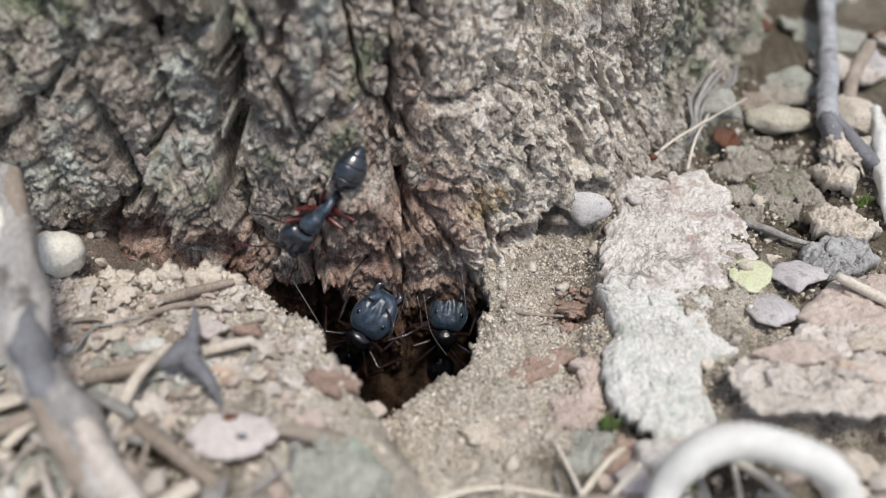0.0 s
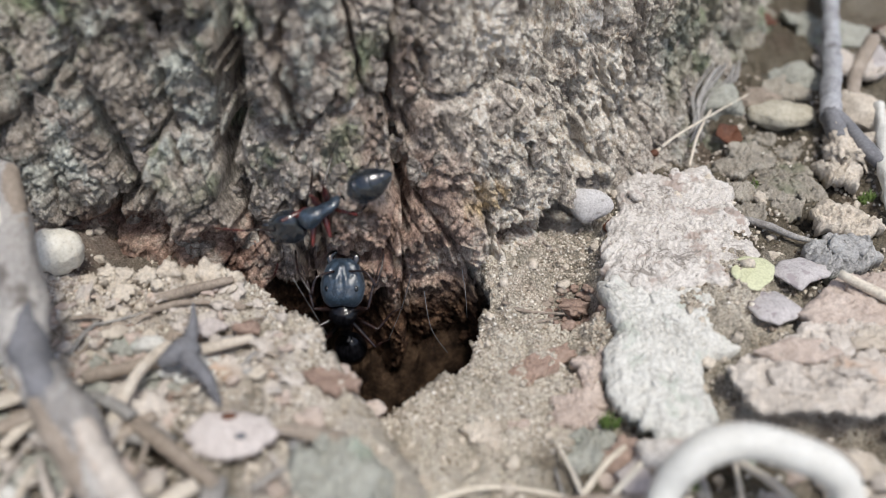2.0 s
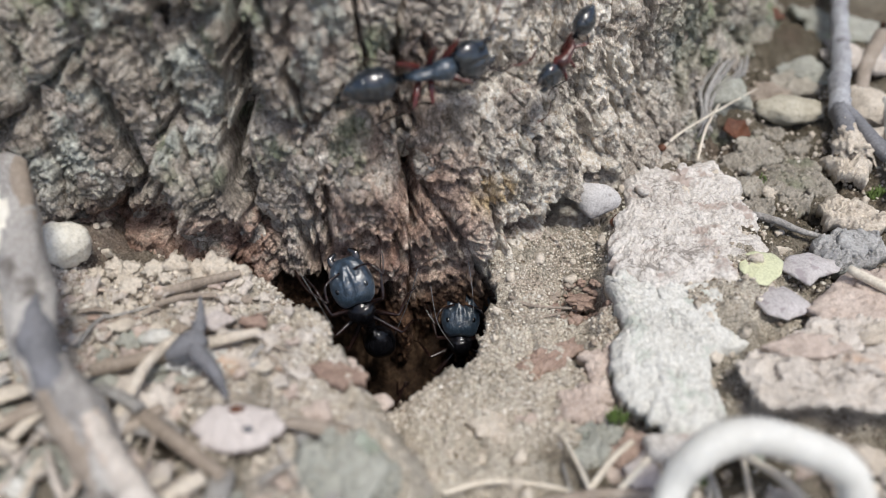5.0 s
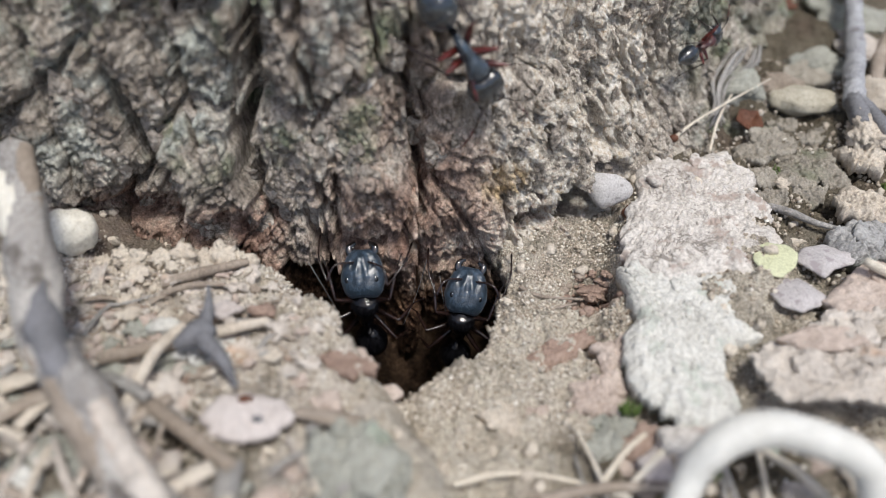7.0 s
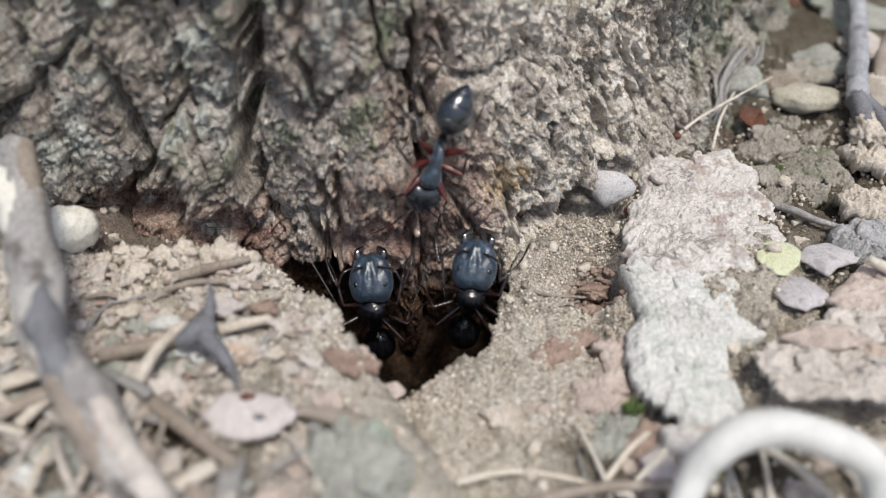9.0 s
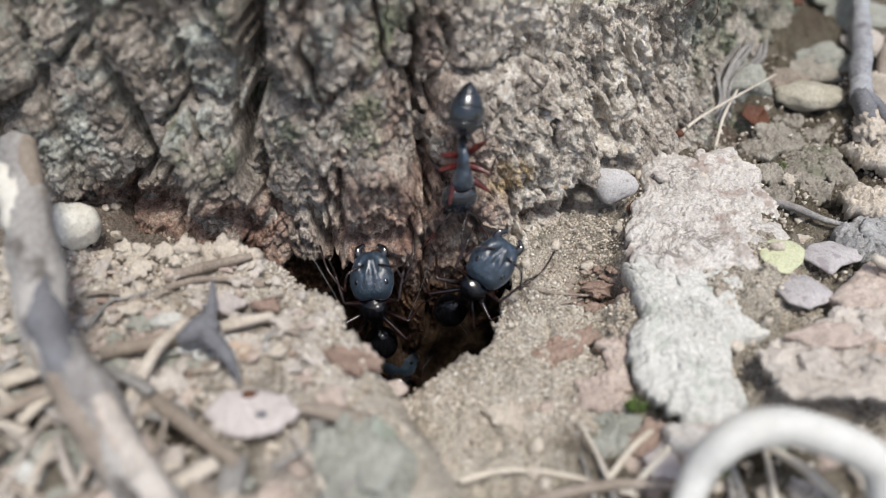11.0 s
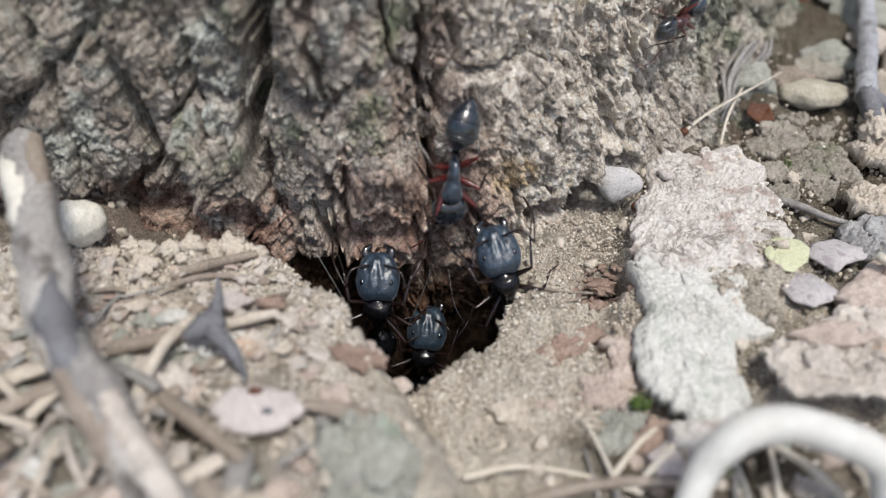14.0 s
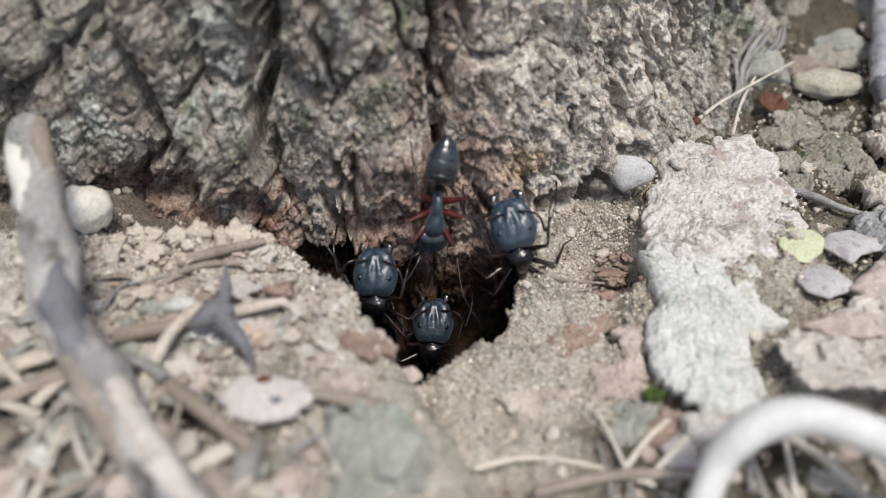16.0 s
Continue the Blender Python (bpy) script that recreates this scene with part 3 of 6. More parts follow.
def body(bm, profile, sides=22, power=2.2):
    """A closed form along y from (y, half width, half height, lift) stations."""
    st = np.array(profile, float)
    t = np.linspace(0, len(st) - 1, (len(st) - 1) * 4 + 1)
    run = curve_points([p[:3] for p in profile], 4)
    lift = np.interp(t, range(len(st)), st[:, 3])
    rings = []
    for p, z in zip(run, lift):
        ring = []
        for j in range(sides):
            a = 2 * math.pi * j / sides
            c, s = math.cos(a), math.sin(a)
            ring.append((abs(p.y) * math.copysign(abs(c) ** (2 / power), c), p.x, z + abs(p.z) * math.copysign(abs(s) ** (2 / power), s)))
        rings.append(ring)
    return loft(bm, rings)


# ---- ants ----
def chitin(name, colour, rough, sheen, pebble, coat=0.5, spec=0.9):
    m, n, l, b = shader(name, rough, spec)
    c = mixed(n, l, colour, tuple(2.2 * v for v in colour), band(n, l, grain(n, l, 2500, 3), 0.45, 0.65))
    l.new(c, b.inputs["Base Color"])
    b.inputs["Sheen Weight"].default_value, b.inputs["Sheen Roughness"].default_value = sheen, 0.4
    b.inputs["Coat Weight"].default_value, b.inputs["Coat Roughness"].default_value = coat, 0.8 * rough
    b.inputs["Sheen Tint"].default_value = (0.62, 0.72, 0.85, 1)
    one = relief(n, l, b, grain(n, l, 1200, 3, 0.6), 0.17, pebble)
    relief(n, l, b, grain(n, l, 9000, 2, 0.6), 0.03, pebble, one)
    return m


HEAD_SHELL = chitin("satin_black_chitin", (0.020, 0.032, 0.047), 0.30, 0.2, 1.0, 0.3)
BODY_SHELL = chitin("glossy_black_chitin", (0.004, 0.004, 0.005), 0.10, 0.0, 0.25, 0.05, 0.4)
RED_SHELL = chitin("red_brown_chitin", (0.060, 0.009, 0.007), 0.28, 0.0, 0.2, 0.2, 0.55)
WAIST_SHELL = chitin("dark_red_chitin", (0.042, 0.011, 0.009), 0.34, 0.15, 0.4, 0.2, 0.6)
LEG_SHELL = chitin("dark_brown_chitin", (0.014, 0.007, 0.006), 0.24, 0.0, 0.2, 0.15, 0.55)
GASTER_SHELL = chitin("banded_satin_chitin", (0.009, 0.012, 0.016), 0.22, 0.22, 0.2, 0.5)
JAW_SHELL = chitin("polished_black_chitin", (0.006, 0.005, 0.005), 0.06, 0.0, 0.2, 0.8, 0.9)
EYE_SHELL = chitin("black_ant_eye", (0.005, 0.005, 0.006), 0.12, 0.0, 0.05)


def mirrored(points, side):
    return [(p[0] * side, *p[1:]) for p in points]


def make_ant(name, w, length, label, red_legs, slim=1.0, reach=1.0, red_waist=False):
    """An ant whose head is w mm wide. Its own space has the neck at the origin, y ahead and z up from its back."""
    ant = new(name)
    h, u = length, w / 3.6
    tagged(ant, label, "ant", group="ants at the nest")
    hw = w / 2
    bm = body(bmesh.new(), [(-0.02 * h, 0.30 * hw, 0.22 * hw, 0), (0.0, 0.50 * hw, 0.36 * hw, 0), (0.08 * h, 0.70 * hw, 0.5 * hw, 0.02), (0.22 * h, 0.90 * hw, 0.6 * hw, 0.06),
                            (0.42 * h, 1.0 * hw, 0.64 * hw, 0.08), (0.62 * h, 0.93 * hw, 0.6 * hw, 0.05), (0.8 * h, 0.79 * hw, 0.5 * hw, 0), (0.93 * h, 0.64 * hw, 0.36 * hw, -0.06), (h, 0.48 * hw, 0.2 * hw, -0.1)], 80, 2.5)
    for v in bm.verts:  # hollow nape, brow ridges, a furrow down the face and a raised shield over the jaws
        x, y, z = v.co.x / hw, v.co.y / h, v.co.z
        if y < 0.2:
            v.co.y += 0.07 * h * max(0.0, 1 - (x / 0.8) ** 2) * (1 - y / 0.2) - 0.03 * h * abs(x)
        if z > 0:
            v.co.z += hw * (0.15 * math.exp(-((abs(x) - 0.12 - 0.35 * max(0.0, 0.8 - y)) / 0.06) ** 2) * math.exp(-((y - 0.62) / 0.16) ** 2) - 0.05 * math.exp(-(x / 0.07) ** 2) * math.exp(-((y - 0.5) / 0.25) ** 2)
                            + 0.13 * math.exp(-((abs(x) - 0.1) / 0.12) ** 2) * math.exp(-((y - 0.86) / 0.1) ** 2) - 0.10 * math.exp(-((abs(x) - 0.42) / 0.1) ** 2) * math.exp(-((y - 0.72) / 0.09) ** 2))
    head = part("head", bm, GASTER_SHELL if red_legs else HEAD_SHELL, ant, "glossy black head" if red_legs else "satin blue-black head")
    for side in (-1, 1):
        bm = bmesh.new()
        bmesh.ops.create_icosphere(bm, subdivisions=2, radius=0.07 * w, matrix=pose(side * 0.66 * hw, 0.40 * h, 0.53 * hw, 0, side * 35) @ Matrix.Diagonal((0.85, 1.1, 0.6, 1)))
        part("eye", bm, EYE_SHELL, head)
        bm = tube(bmesh.new(), mirrored([(0.44 * hw, 0.84 * h, 0.02), (0.56 * hw, 0.96 * h, 0.10), (0.55 * hw, 1.06 * h, 0.08), (0.30 * hw, 1.15 * h, -0.06)], side), [0.38 * u, 0.36 * u, 0.30 * u, 0.09 * u], 16, 6, 0.7)
        for k in range(4):  # teeth
            at = Vector((side * (0.29 + 0.04 * k) * hw, (1.11 - 0.04 * k) * h, -0.02))
            bmesh.ops.create_cone(bm, cap_ends=True, segments=6, radius1=0.075 * u, radius2=0.01, depth=0.24 * u, matrix=Matrix.Translation(at) @ pose(0, 0, 0, 90, 0, side * -38))
        part("mandible", bm, JAW_SHELL, head, "glossy black mandible")
        antenna = new("antenna")
        antenna.parent, antenna.location = head, Vector((side * 0.34 * hw, 0.74 * h, 0.5 * hw)) * MM
        out = reach
        elbow = (side * 1.05 * hw * out, -0.42 * h if out > 0.95 else 0.55 * h, 0.25 * hw)
        mid = (side * 0.75 * hw, (-0.1 if out > 0.95 else 0.22) * h, 0.36 * hw)
        bm = tube(bmesh.new(), [(0, 0, 0), mid, elbow], [0.10 * u, 0.085 * u, 0.12 * u], 8, 5)
        part("scape", bm, LEG_SHELL, antenna)
        end = (side * (1.55 * hw + 0.3), (0.55 if out > 0.95 else 1.6) * h, -0.5 * hw)
        bm, run = bmesh.new(), curve_points([elbow, ((elbow[0] + end[0]) / 2 + side * 0.3, (elbow[1] + end[1]) / 2, 0.1 * hw), end], 6)
        radii = [(0.075 if k % 2 else 0.062) * u * (1.0 + 0.3 * k / 12) for k in range(len(run))]
        tube(bm, run, radii, 7, 1)
        part("funiculus", bm, RED_SHELL if red_legs else LEG_SHELL, antenna)
    k = u * slim
    waist = 0.78 if red_legs else 1.0
    bm = body(bmesh.new(), [(y, wide * waist, tall, up) for y, wide, tall, up in [(0.35 * k, 0.28 * k, 0.26 * k, -0.1), (0.2 * k, 0.60 * k, 0.5 * k, -0.1), (0.0, 1.02 * k, 0.82 * k, 0.02), (-0.6 * k, 1.26 * k, 1.05 * k, 0.12), (-1.6 * k, 0.9 * k, 0.9 * k, 0.16),
                            (-2.1 * k, 0.72 * k, 0.82 * k, 0.08), (-2.9 * k, 0.62 * k, 0.85 * k, 0.05), (-3.6 * k, 0.52 * k, 0.72 * k, -0.1), (-4.05 * k, 0.36 * k, 0.42 * k, -0.3), (-4.2 * k, 0.2 * k, 0.2 * k, -0.35)]], 20, 2.1)
    part("thorax", bm, WAIST_SHELL if red_waist else HEAD_SHELL if red_legs else BODY_SHELL, ant, "red-brown thorax" if red_waist else "")
    bm = body(bmesh.new(), [(-4.05 * k, 0.16 * k, 0.16 * k, -0.35), (-4.3 * k, 0.34 * k, 0.45 * k, -0.15), (-4.5 * k, 0.40 * k, 0.62 * k, 0.02), (-4.7 * k, 0.34 * k, 0.45 * k, -0.12), (-4.95 * k, 0.18 * k, 0.18 * k, -0.3)], 14, 2)
    part("petiole", bm, BODY_SHELL, ant)
    gaster = new("gaster_joint")
    gaster.parent, gaster.location = ant, Vector((0, -4.85 * k, -0.3 * k)) * MM
    stations = [(0.0, 0.25, 0.25, 0), (-0.25, 0.75, 0.7, 0.05), (-0.9, 1.32, 1.2, 0.1), (-1.45, 1.5, 1.36, 0.1), (-1.53, 1.38, 1.25, 0.1), (-1.66, 1.5, 1.36, 0.1), (-2.2, 1.52, 1.38, 0.08), (-2.75, 1.42, 1.28, 0.04), (-2.83, 1.28, 1.15, 0.04), (-2.95, 1.34, 1.2, 0.03),
                (-3.4, 1.12, 1.02, -0.02), (-3.75, 0.88, 0.82, -0.06), (-3.82, 0.76, 0.7, -0.06), (-3.92, 0.78, 0.73, -0.07), (-4.3, 0.48, 0.46, -0.12), (-4.6, 0.16, 0.16, -0.16)]
    bm = body(bmesh.new(), [tuple(c * k for c in s) for s in stations], 24, 2.05)
    part("gaster", bm, GASTER_SHELL if red_legs else BODY_SHELL, gaster, "glossy black abdomen")
    spans = [((0.55, -0.75, -0.45), (2.3, 1.0, 0.75), (2.9, 2.6, -1.3), (3.3, 3.6, -1.9)), ((0.5, -1.9, -0.5), (2.9, -1.9, 0.9), (4.1, -2.4, -1.3), (4.9, -2.7, -1.9)), ((0.5, -2.9, -0.5), (2.5, -4.4, 1.1), (3.5, -6.6, -1.2), (3.9, -7.9, -1.9))]
    for a, b, c, d in spans:
        for side in (-1, 1):
            leg = new("leg")
            leg.parent, leg.location = ant, Vector((a[0] * side, a[1], a[2])) * k * MM
            base, knee, foot, toe = [Vector((side * q[0] * (0.8 if red_legs else 1.0), q[1], q[2])) * k for q in (a, b, c, d)]
            knee, foot, toe = knee - base, foot - base, toe - base
            fem = RED_SHELL if red_legs else LEG_SHELL
            bm = tube(bmesh.new(), [(0, 0, 0), knee * 0.12, knee * 0.45, knee * 0.92, knee], [(0.34 if red_legs else 0.26) * k, (0.32 if red_legs else 0.22) * k, (0.33 if red_legs else 0.24) * k, 0.14 * k, 0.10 * k], 9, 3)
            part("femur", bm, fem, leg, "red-brown upper leg" if red_legs else "")
            bm = tube(bmesh.new(), [knee, knee.lerp(foot, 0.3), foot], [0.09 * k, 0.15 * k, 0.08 * k], 8, 3)
            part("tibia", bm, LEG_SHELL, leg)
            bm = tube(bmesh.new(), [foot, foot.lerp(toe, 0.5), toe, toe + Vector((side * 0.15, 0.1, -0.1))], [0.07 * k, 0.06 * k, 0.045 * k, 0.02 * k], 6, 3)
            part("tarsus", bm, LEG_SHELL, leg)
    return ant


def part_of(thing, name, nth=0):
    """The nth child of a thing whose name begins so."""
    return [c for c in thing.children if c.name.split(".")[0] == name][nth]


SOLDIER = make_ant("ant", 3.4, 3.85, "big-headed black ant reaching out of the nest hole", False, 0.95)
DOORKEEPER = copy_thing(SOLDIER, Matrix())
LURKER = copy_thing(SOLDIER, Matrix())
tagged(DOORKEEPER, "big-headed black ant climbing at the sandy rim of the hole")
tagged(LURKER, "black ant deep in the shade of the nest hole")
FORAGER = make_ant("ant", 2.65, 2.75, "black ant with red-brown legs walking on the bark", True, 1.08, 0.9)
PASSER = make_ant("ant", 1.78, 1.84, "black ant with red-brown waist and legs hurrying over bark", True, 1.08, 0.9, True)
MINOR = make_ant("ant", 1.75, 2.1, "small black ant inside the nest hole", False, 1.0, 0.9)


# ---- surfaces of loose things ----
def surface(name, dark, mid, light, scale, bump=0.2, rough=0.9, stretch=None, spot=None, spot_scale=900, fine=2600, spec=0.25, crack=0):
    m, n, l, b = shader(name, rough, spec)
    c = ramp(n, l, grain(n, l, scale, 6, 0.65, stretch, warp=0.4), [(0.30, dark), (0.5, mid), (0.70, light)])
    c = mixed(n, l, c, tuple(0.45 * v for v in dark), band(n, l, grain(n, l, fine, 3, 0.7, stretch), 0.58, 0.74))
    c = mixed(n, l, c, ramp(n, l, grain(n, l, fine * 2.2, 3, 0.75), [(0.35, tuple(0.35 * v for v in dark)), (0.5, mid), (0.66, tuple(min(0.85, 1.2 * v) for v in light))]), 0.38)
    if spot:
        c = mixed(n, l, c, spot, band(n, l, grain(n, l, spot_scale, 3), 0.55, 0.66))
    if crack:  # thin dark lines, broken here and there
        line = grain(n, l, crack, 4, 0.6, (1, 1.7, 1.7), warp=0.6)
        lines = mixed(n, l, band(n, l, line, 0.470, 0.497), (0, 0, 0), band(n, l, line, 0.503, 0.530))
        c = mixed(n, l, c, tuple(0.7 * v for v in dark), mixed(n, l, (0, 0, 0), lines, band(n, l, grain(n, l, crack * 0.7, 2), 0.45, 0.6)))
    info = n.new("ShaderNodeObjectInfo")
    c = mixed(n, l, c, mixed(n, l, c, light, 0.25), info.outputs["Random"])
    l.new(c, b.inputs["Base Color"])
    one = relief(n, l, b, grain(n, l, scale * 3, 5, 0.65, stretch), bump, 0.8)
    relief(n, l, b, grain(n, l, fine, 3, 0.7, stretch), bump * 0.4, 0.8, one)
    return m


SLAB = surface("lichen_white_bark", (0.34, 0.305, 0.275), (0.565, 0.53, 0.495), (0.71, 0.68, 0.645), 260, 0.24, fine=1700, spot=(0.38, 0.315, 0.28), spot_scale=420, crack=260)
PALE_SLAB = surface("whitened_bark", (0.42, 0.405, 0.37), (0.57, 0.56, 0.525), (0.685, 0.68, 0.645), 260, 0.24, fine=1700, spot=(0.42, 0.45, 0.40), spot_scale=420, crack=300)
FLAKE = surface("pink_brown_bark_chip", (0.29, 0.225, 0.19), (0.46, 0.375, 0.325), (0.62, 0.535, 0.475), 500, 0.2)
RED_FLAKE = surface("red_brown_bark_chip", (0.19, 0.125, 0.10), (0.32, 0.225, 0.18), (0.45, 0.345, 0.285), 500, 0.2, stretch=(1, 3, 1))
TAN = surface("tan_wood_chip", (0.365, 0.302, 0.24), (0.555, 0.485, 0.405), (0.715, 0.655, 0.575), 420, 0.35)
LITTER_BARK = surface("pale_brown_bark", (0.325, 0.28, 0.245), (0.525, 0.47, 0.42), (0.69, 0.64, 0.585), 300, 0.35, spot=(0.50, 0.36, 0.27), spot_scale=180, crack=340)
STONE = surface("cream_stone", (0.30, 0.27, 0.205), (0.44, 0.405, 0.325), (0.57, 0.535, 0.45), 350, 0.2, spot=(0.40, 0.37, 0.25), spot_scale=160)
WHITE_STONE = surface("whitish_stone", (0.60, 0.555, 0.465), (0.76, 0.72, 0.63), (0.85, 0.825, 0.76), 350, 0.35)
GREY_STONE = surface("grey_stone", (0.40, 0.38, 0.37), (0.50, 0.48, 0.475), (0.58, 0.565, 0.56), 600, 0.12, 0.75, spot=(0.25, 0.23, 0.22), spot_scale=900)
CLAY = surface("crumbled_clay", (0.42, 0.355, 0.285), (0.58, 0.51, 0.43), (0.70, 0.64, 0.55), 700, 0.25)
GREY_LEAF = surface("grey_dead_leaf", (0.33, 0.30, 0.30), (0.45, 0.42, 0.42), (0.56, 0.535, 0.535), 300, 0.08, 0.7, spot=(0.28, 0.24, 0.25), spot_scale=1100)
PINK_LEAF = surface("pink_grey_dead_leaf", (0.38, 0.33, 0.31), (0.52, 0.465, 0.44), (0.63, 0.58, 0.555), 260, 0.08, 0.75)
YELLOW_LEAF = surface("yellow_green_leaf", (0.42, 0.43, 0.25), (0.54, 0.55, 0.36), (0.64, 0.65, 0.46), 240, 0.05, 0.6)
RUST_LEAF = surface("rust_brown_leaf", (0.05, 0.018, 0.011), (0.105, 0.042, 0.025), (0.19, 0.09, 0.055), 320, 0.1, 0.6)
GREY_WOOD = surface("weathered_grey_wood", (0.10, 0.092, 0.085), (0.27, 0.255, 0.24), (0.52, 0.505, 0.485), 230, 0.35, 0.95, stretch=(2.5, 1, 1), spot=(0.14, 0.12, 0.11), spot_scale=130)
BROWN_WOOD = surface("brown_twig_wood", (0.155, 0.122, 0.096), (0.29, 0.24, 0.195), (0.45, 0.388, 0.332), 320, 0.2, 0.85)
STRAW = surface("bleached_straw", (0.50, 0.43, 0.34), (0.64, 0.57, 0.47), (0.76, 0.71, 0.63), 300, 0.06, 0.6)
PALE_STEM = surface("bleached_stem", (0.56, 0.54, 0.49), (0.68, 0.67, 0.63), (0.78, 0.775, 0.74), 240, 0.08, 0.6)
DARK_TWIG = surface("slate_grey_twig", (0.07, 0.07, 0.075), (0.15, 0.15, 0.16), (0.26, 0.26, 0.28), 380, 0.15, 0.75)
MOSS = surface("green_moss", (0.05, 0.09, 0.02), (0.11, 0.17, 0.045), (0.20, 0.27, 0.09), 900, 0.15)
GREEN_BARK = surface("grey_green_lichen_bark", (0.17, 0.165, 0.14), (0.32, 0.32, 0.28), (0.48, 0.48, 0.43), 300, 0.35, spot=(0.27, 0.31, 0.25), spot_scale=200)
GREY_BARK = surface("blue_grey_bark", (0.20, 0.195, 0.19), (0.37, 0.365, 0.36), (0.55, 0.545, 0.535), 300, 0.35, spot=(0.30, 0.32, 0.28), spot_scale=200, crack=320)
LOAM = surface("dry_grey_loam", (0.16, 0.14, 0.115), (0.31, 0.28, 0.235), (0.47, 0.435, 0.375), 420, 0.45, spot=(0.20, 0.205, 0.145), spot_scale=170)

BLOOM_WOOD = surface("bloomed_grey_wood", (0.10, 0.095, 0.10), (0.29, 0.29, 0.31), (0.56, 0.57, 0.60), 330, 0.4, 0.95, stretch=(1, 1, 0.6), spot=(0.12, 0.105, 0.11), spot_scale=260)
OLD_WOOD = surface("patchy_weathered_wood", (0.09, 0.08, 0.078), (0.36, 0.335, 0.315), (0.82, 0.78, 0.72), 150, 0.6, 0.9, stretch=(1.8, 0.7, 1.8), spot=(0.10, 0.085, 0.075), spot_scale=300)


def z_at(x, y):
    return float(ground_height(np.array([x]), np.array([y]))[0])


def plate(name, ring, top, thick, material, seed, label="", category="", jag=0.3, bumps=0.25, tilt=(0, 0), dome=0.0, around=72, inward=10, parent=None, fine=1.0, drape=0.0, group="", droop=0.0):
    """A ragged slab, chip or leaf over an outline in the plan (mm): top is the height of its middle, tilt its rise in x and y.
    drape: how much of the ground's own shape it takes on; droop: how far its edges sink."""
    ring = np.array(ring, float)
    mid = ring.mean(0)
    closed = np.vstack([ring, ring[:1]])
    cut = np.concatenate([[0], np.cumsum(np.hypot(*np.diff(closed, axis=0).T))])
    at = np.linspace(0, cut[-1], around, endpoint=False)
    ex, ey = np.interp(at, cut, closed[:, 0]), np.interp(at, cut, closed[:, 1])
    ang = at / cut[-1] * 2 * math.pi
    size = cut[-1] / 6.3
    wobble = 1 + jag * (0.28 * fbm(1.1 * np.cos(ang) + seed, 1.1 * np.sin(ang), 2, seed) + 0.13 * fbm(4 * np.cos(ang), 4 * np.sin(ang) + seed, 4, seed + 3, 0.7)) / max(1.0, size / 3)
    levels = (np.linspace(0, 1, inward + 1)[1:] ** 0.8)
    px = mid[0] + np.outer(levels, (ex - mid[0]) * wobble)
    py = mid[1] + np.outer(levels, (ey - mid[1]) * wobble)
    edge = np.repeat(levels[:, None], around, 1)
    z = top + tilt[0] * (px - mid[0]) + tilt[1] * (py - mid[1]) + dome * (1 - edge ** 2) - 0.3 * thick * edge ** 12 - droop * edge ** 4
    step = fbm(px / 2.6 * fine + seed, py / 2.6 * fine, 4, seed + 11)
    z = z + bumps * (0.45 * step + 0.5 * (np.floor(step * 3) / 3) + 0.36 * ridged(px / 0.9 * fine, py / 1.3 * fine + seed, 2, seed + 15, 0.4) - 0.5 * smooth(0.3, 0.0, worley(px / 1.1 * fine, py / 1.1 * fine + seed, seed + 17)[0]) + 0.10 * perlin(px / 0.25, py / 0.25, seed + 18))
    if drape:
        z = z + drape * (ground_height(px, py) - ground_height(mid[:1], mid[1:2])[0])
    low = z - thick * (0.75 + 0.25 * (1 - edge)) + 0.25 * thick * fbm(px / 1.3, py / 1.3 + seed, 2, seed + 19)
    bm = bmesh.new()
    tops = [[bm.verts.new((px[i, j], py[i, j], z[i, j])) for j in range(around)] for i in range(inward)]
    c1 = bm.verts.new((mid[0], mid[1], float(z[0].mean())))
    lows = [[bm.verts.new((px[i, j] + (px[i, j] - mid[0]) * -0.03, py[i, j] - (py[i, j] - mid[1]) * 0.03, low[i, j])) for j in range(around)] for i in (inward - 1, inward // 2)]
    c2 = bm.verts.new((mid[0], mid[1], float(low[0].mean())))
    for layer, centre in ((tops, c1), (lows[::-1], c2)):
        for j in range(around):
            k = (j + 1) % around
            bm.faces.new((layer[0][j], layer[0][k], centre))
            for a, b in zip(layer, layer[1:]):
                bm.faces.new((a[j], a[k], b[k], b[j]))
    for j in range(around):
        k = (j + 1) % around
        bm.faces.new((tops[-1][j], tops[-1][k], lows[0][k], lows[0][j]))
    ob = part(name, bm, material, parent)
    return tagged(ob, label, category, group)


def stone(name, x, y, z, rx, ry, rz, material, seed, label="", category="pebble", rough=0.12, turn=(0, 0, 0), level=4, group="", sharp=0.0, wedge=0.0):
    bm = bmesh.new()
    bmesh.ops.create_icosphere(bm, subdivisions=level, radius=1)
    for v in bm.verts:
        q = v.co * 1.3 + Vector((seed * 5.1, seed * 1.7, 0))
        r = 1 + rough * (1.6 * noise.noise(q) + 0.8 * noise.noise(q * 2.3) + 0.5 * noise.noise(q * 5)) + sharp * (abs(noise.noise(q * 3.1)) - 0.2)
        v.co = Vector((v.co.x * rx * (1 + wedge * v.co.z), v.co.y * ry, v.co.z * rz)) * r
    bmesh.ops.transform(bm, matrix=pose(x, y, z, *turn), verts=bm.verts)
    return tagged(part(name, bm, material), label, category, group)


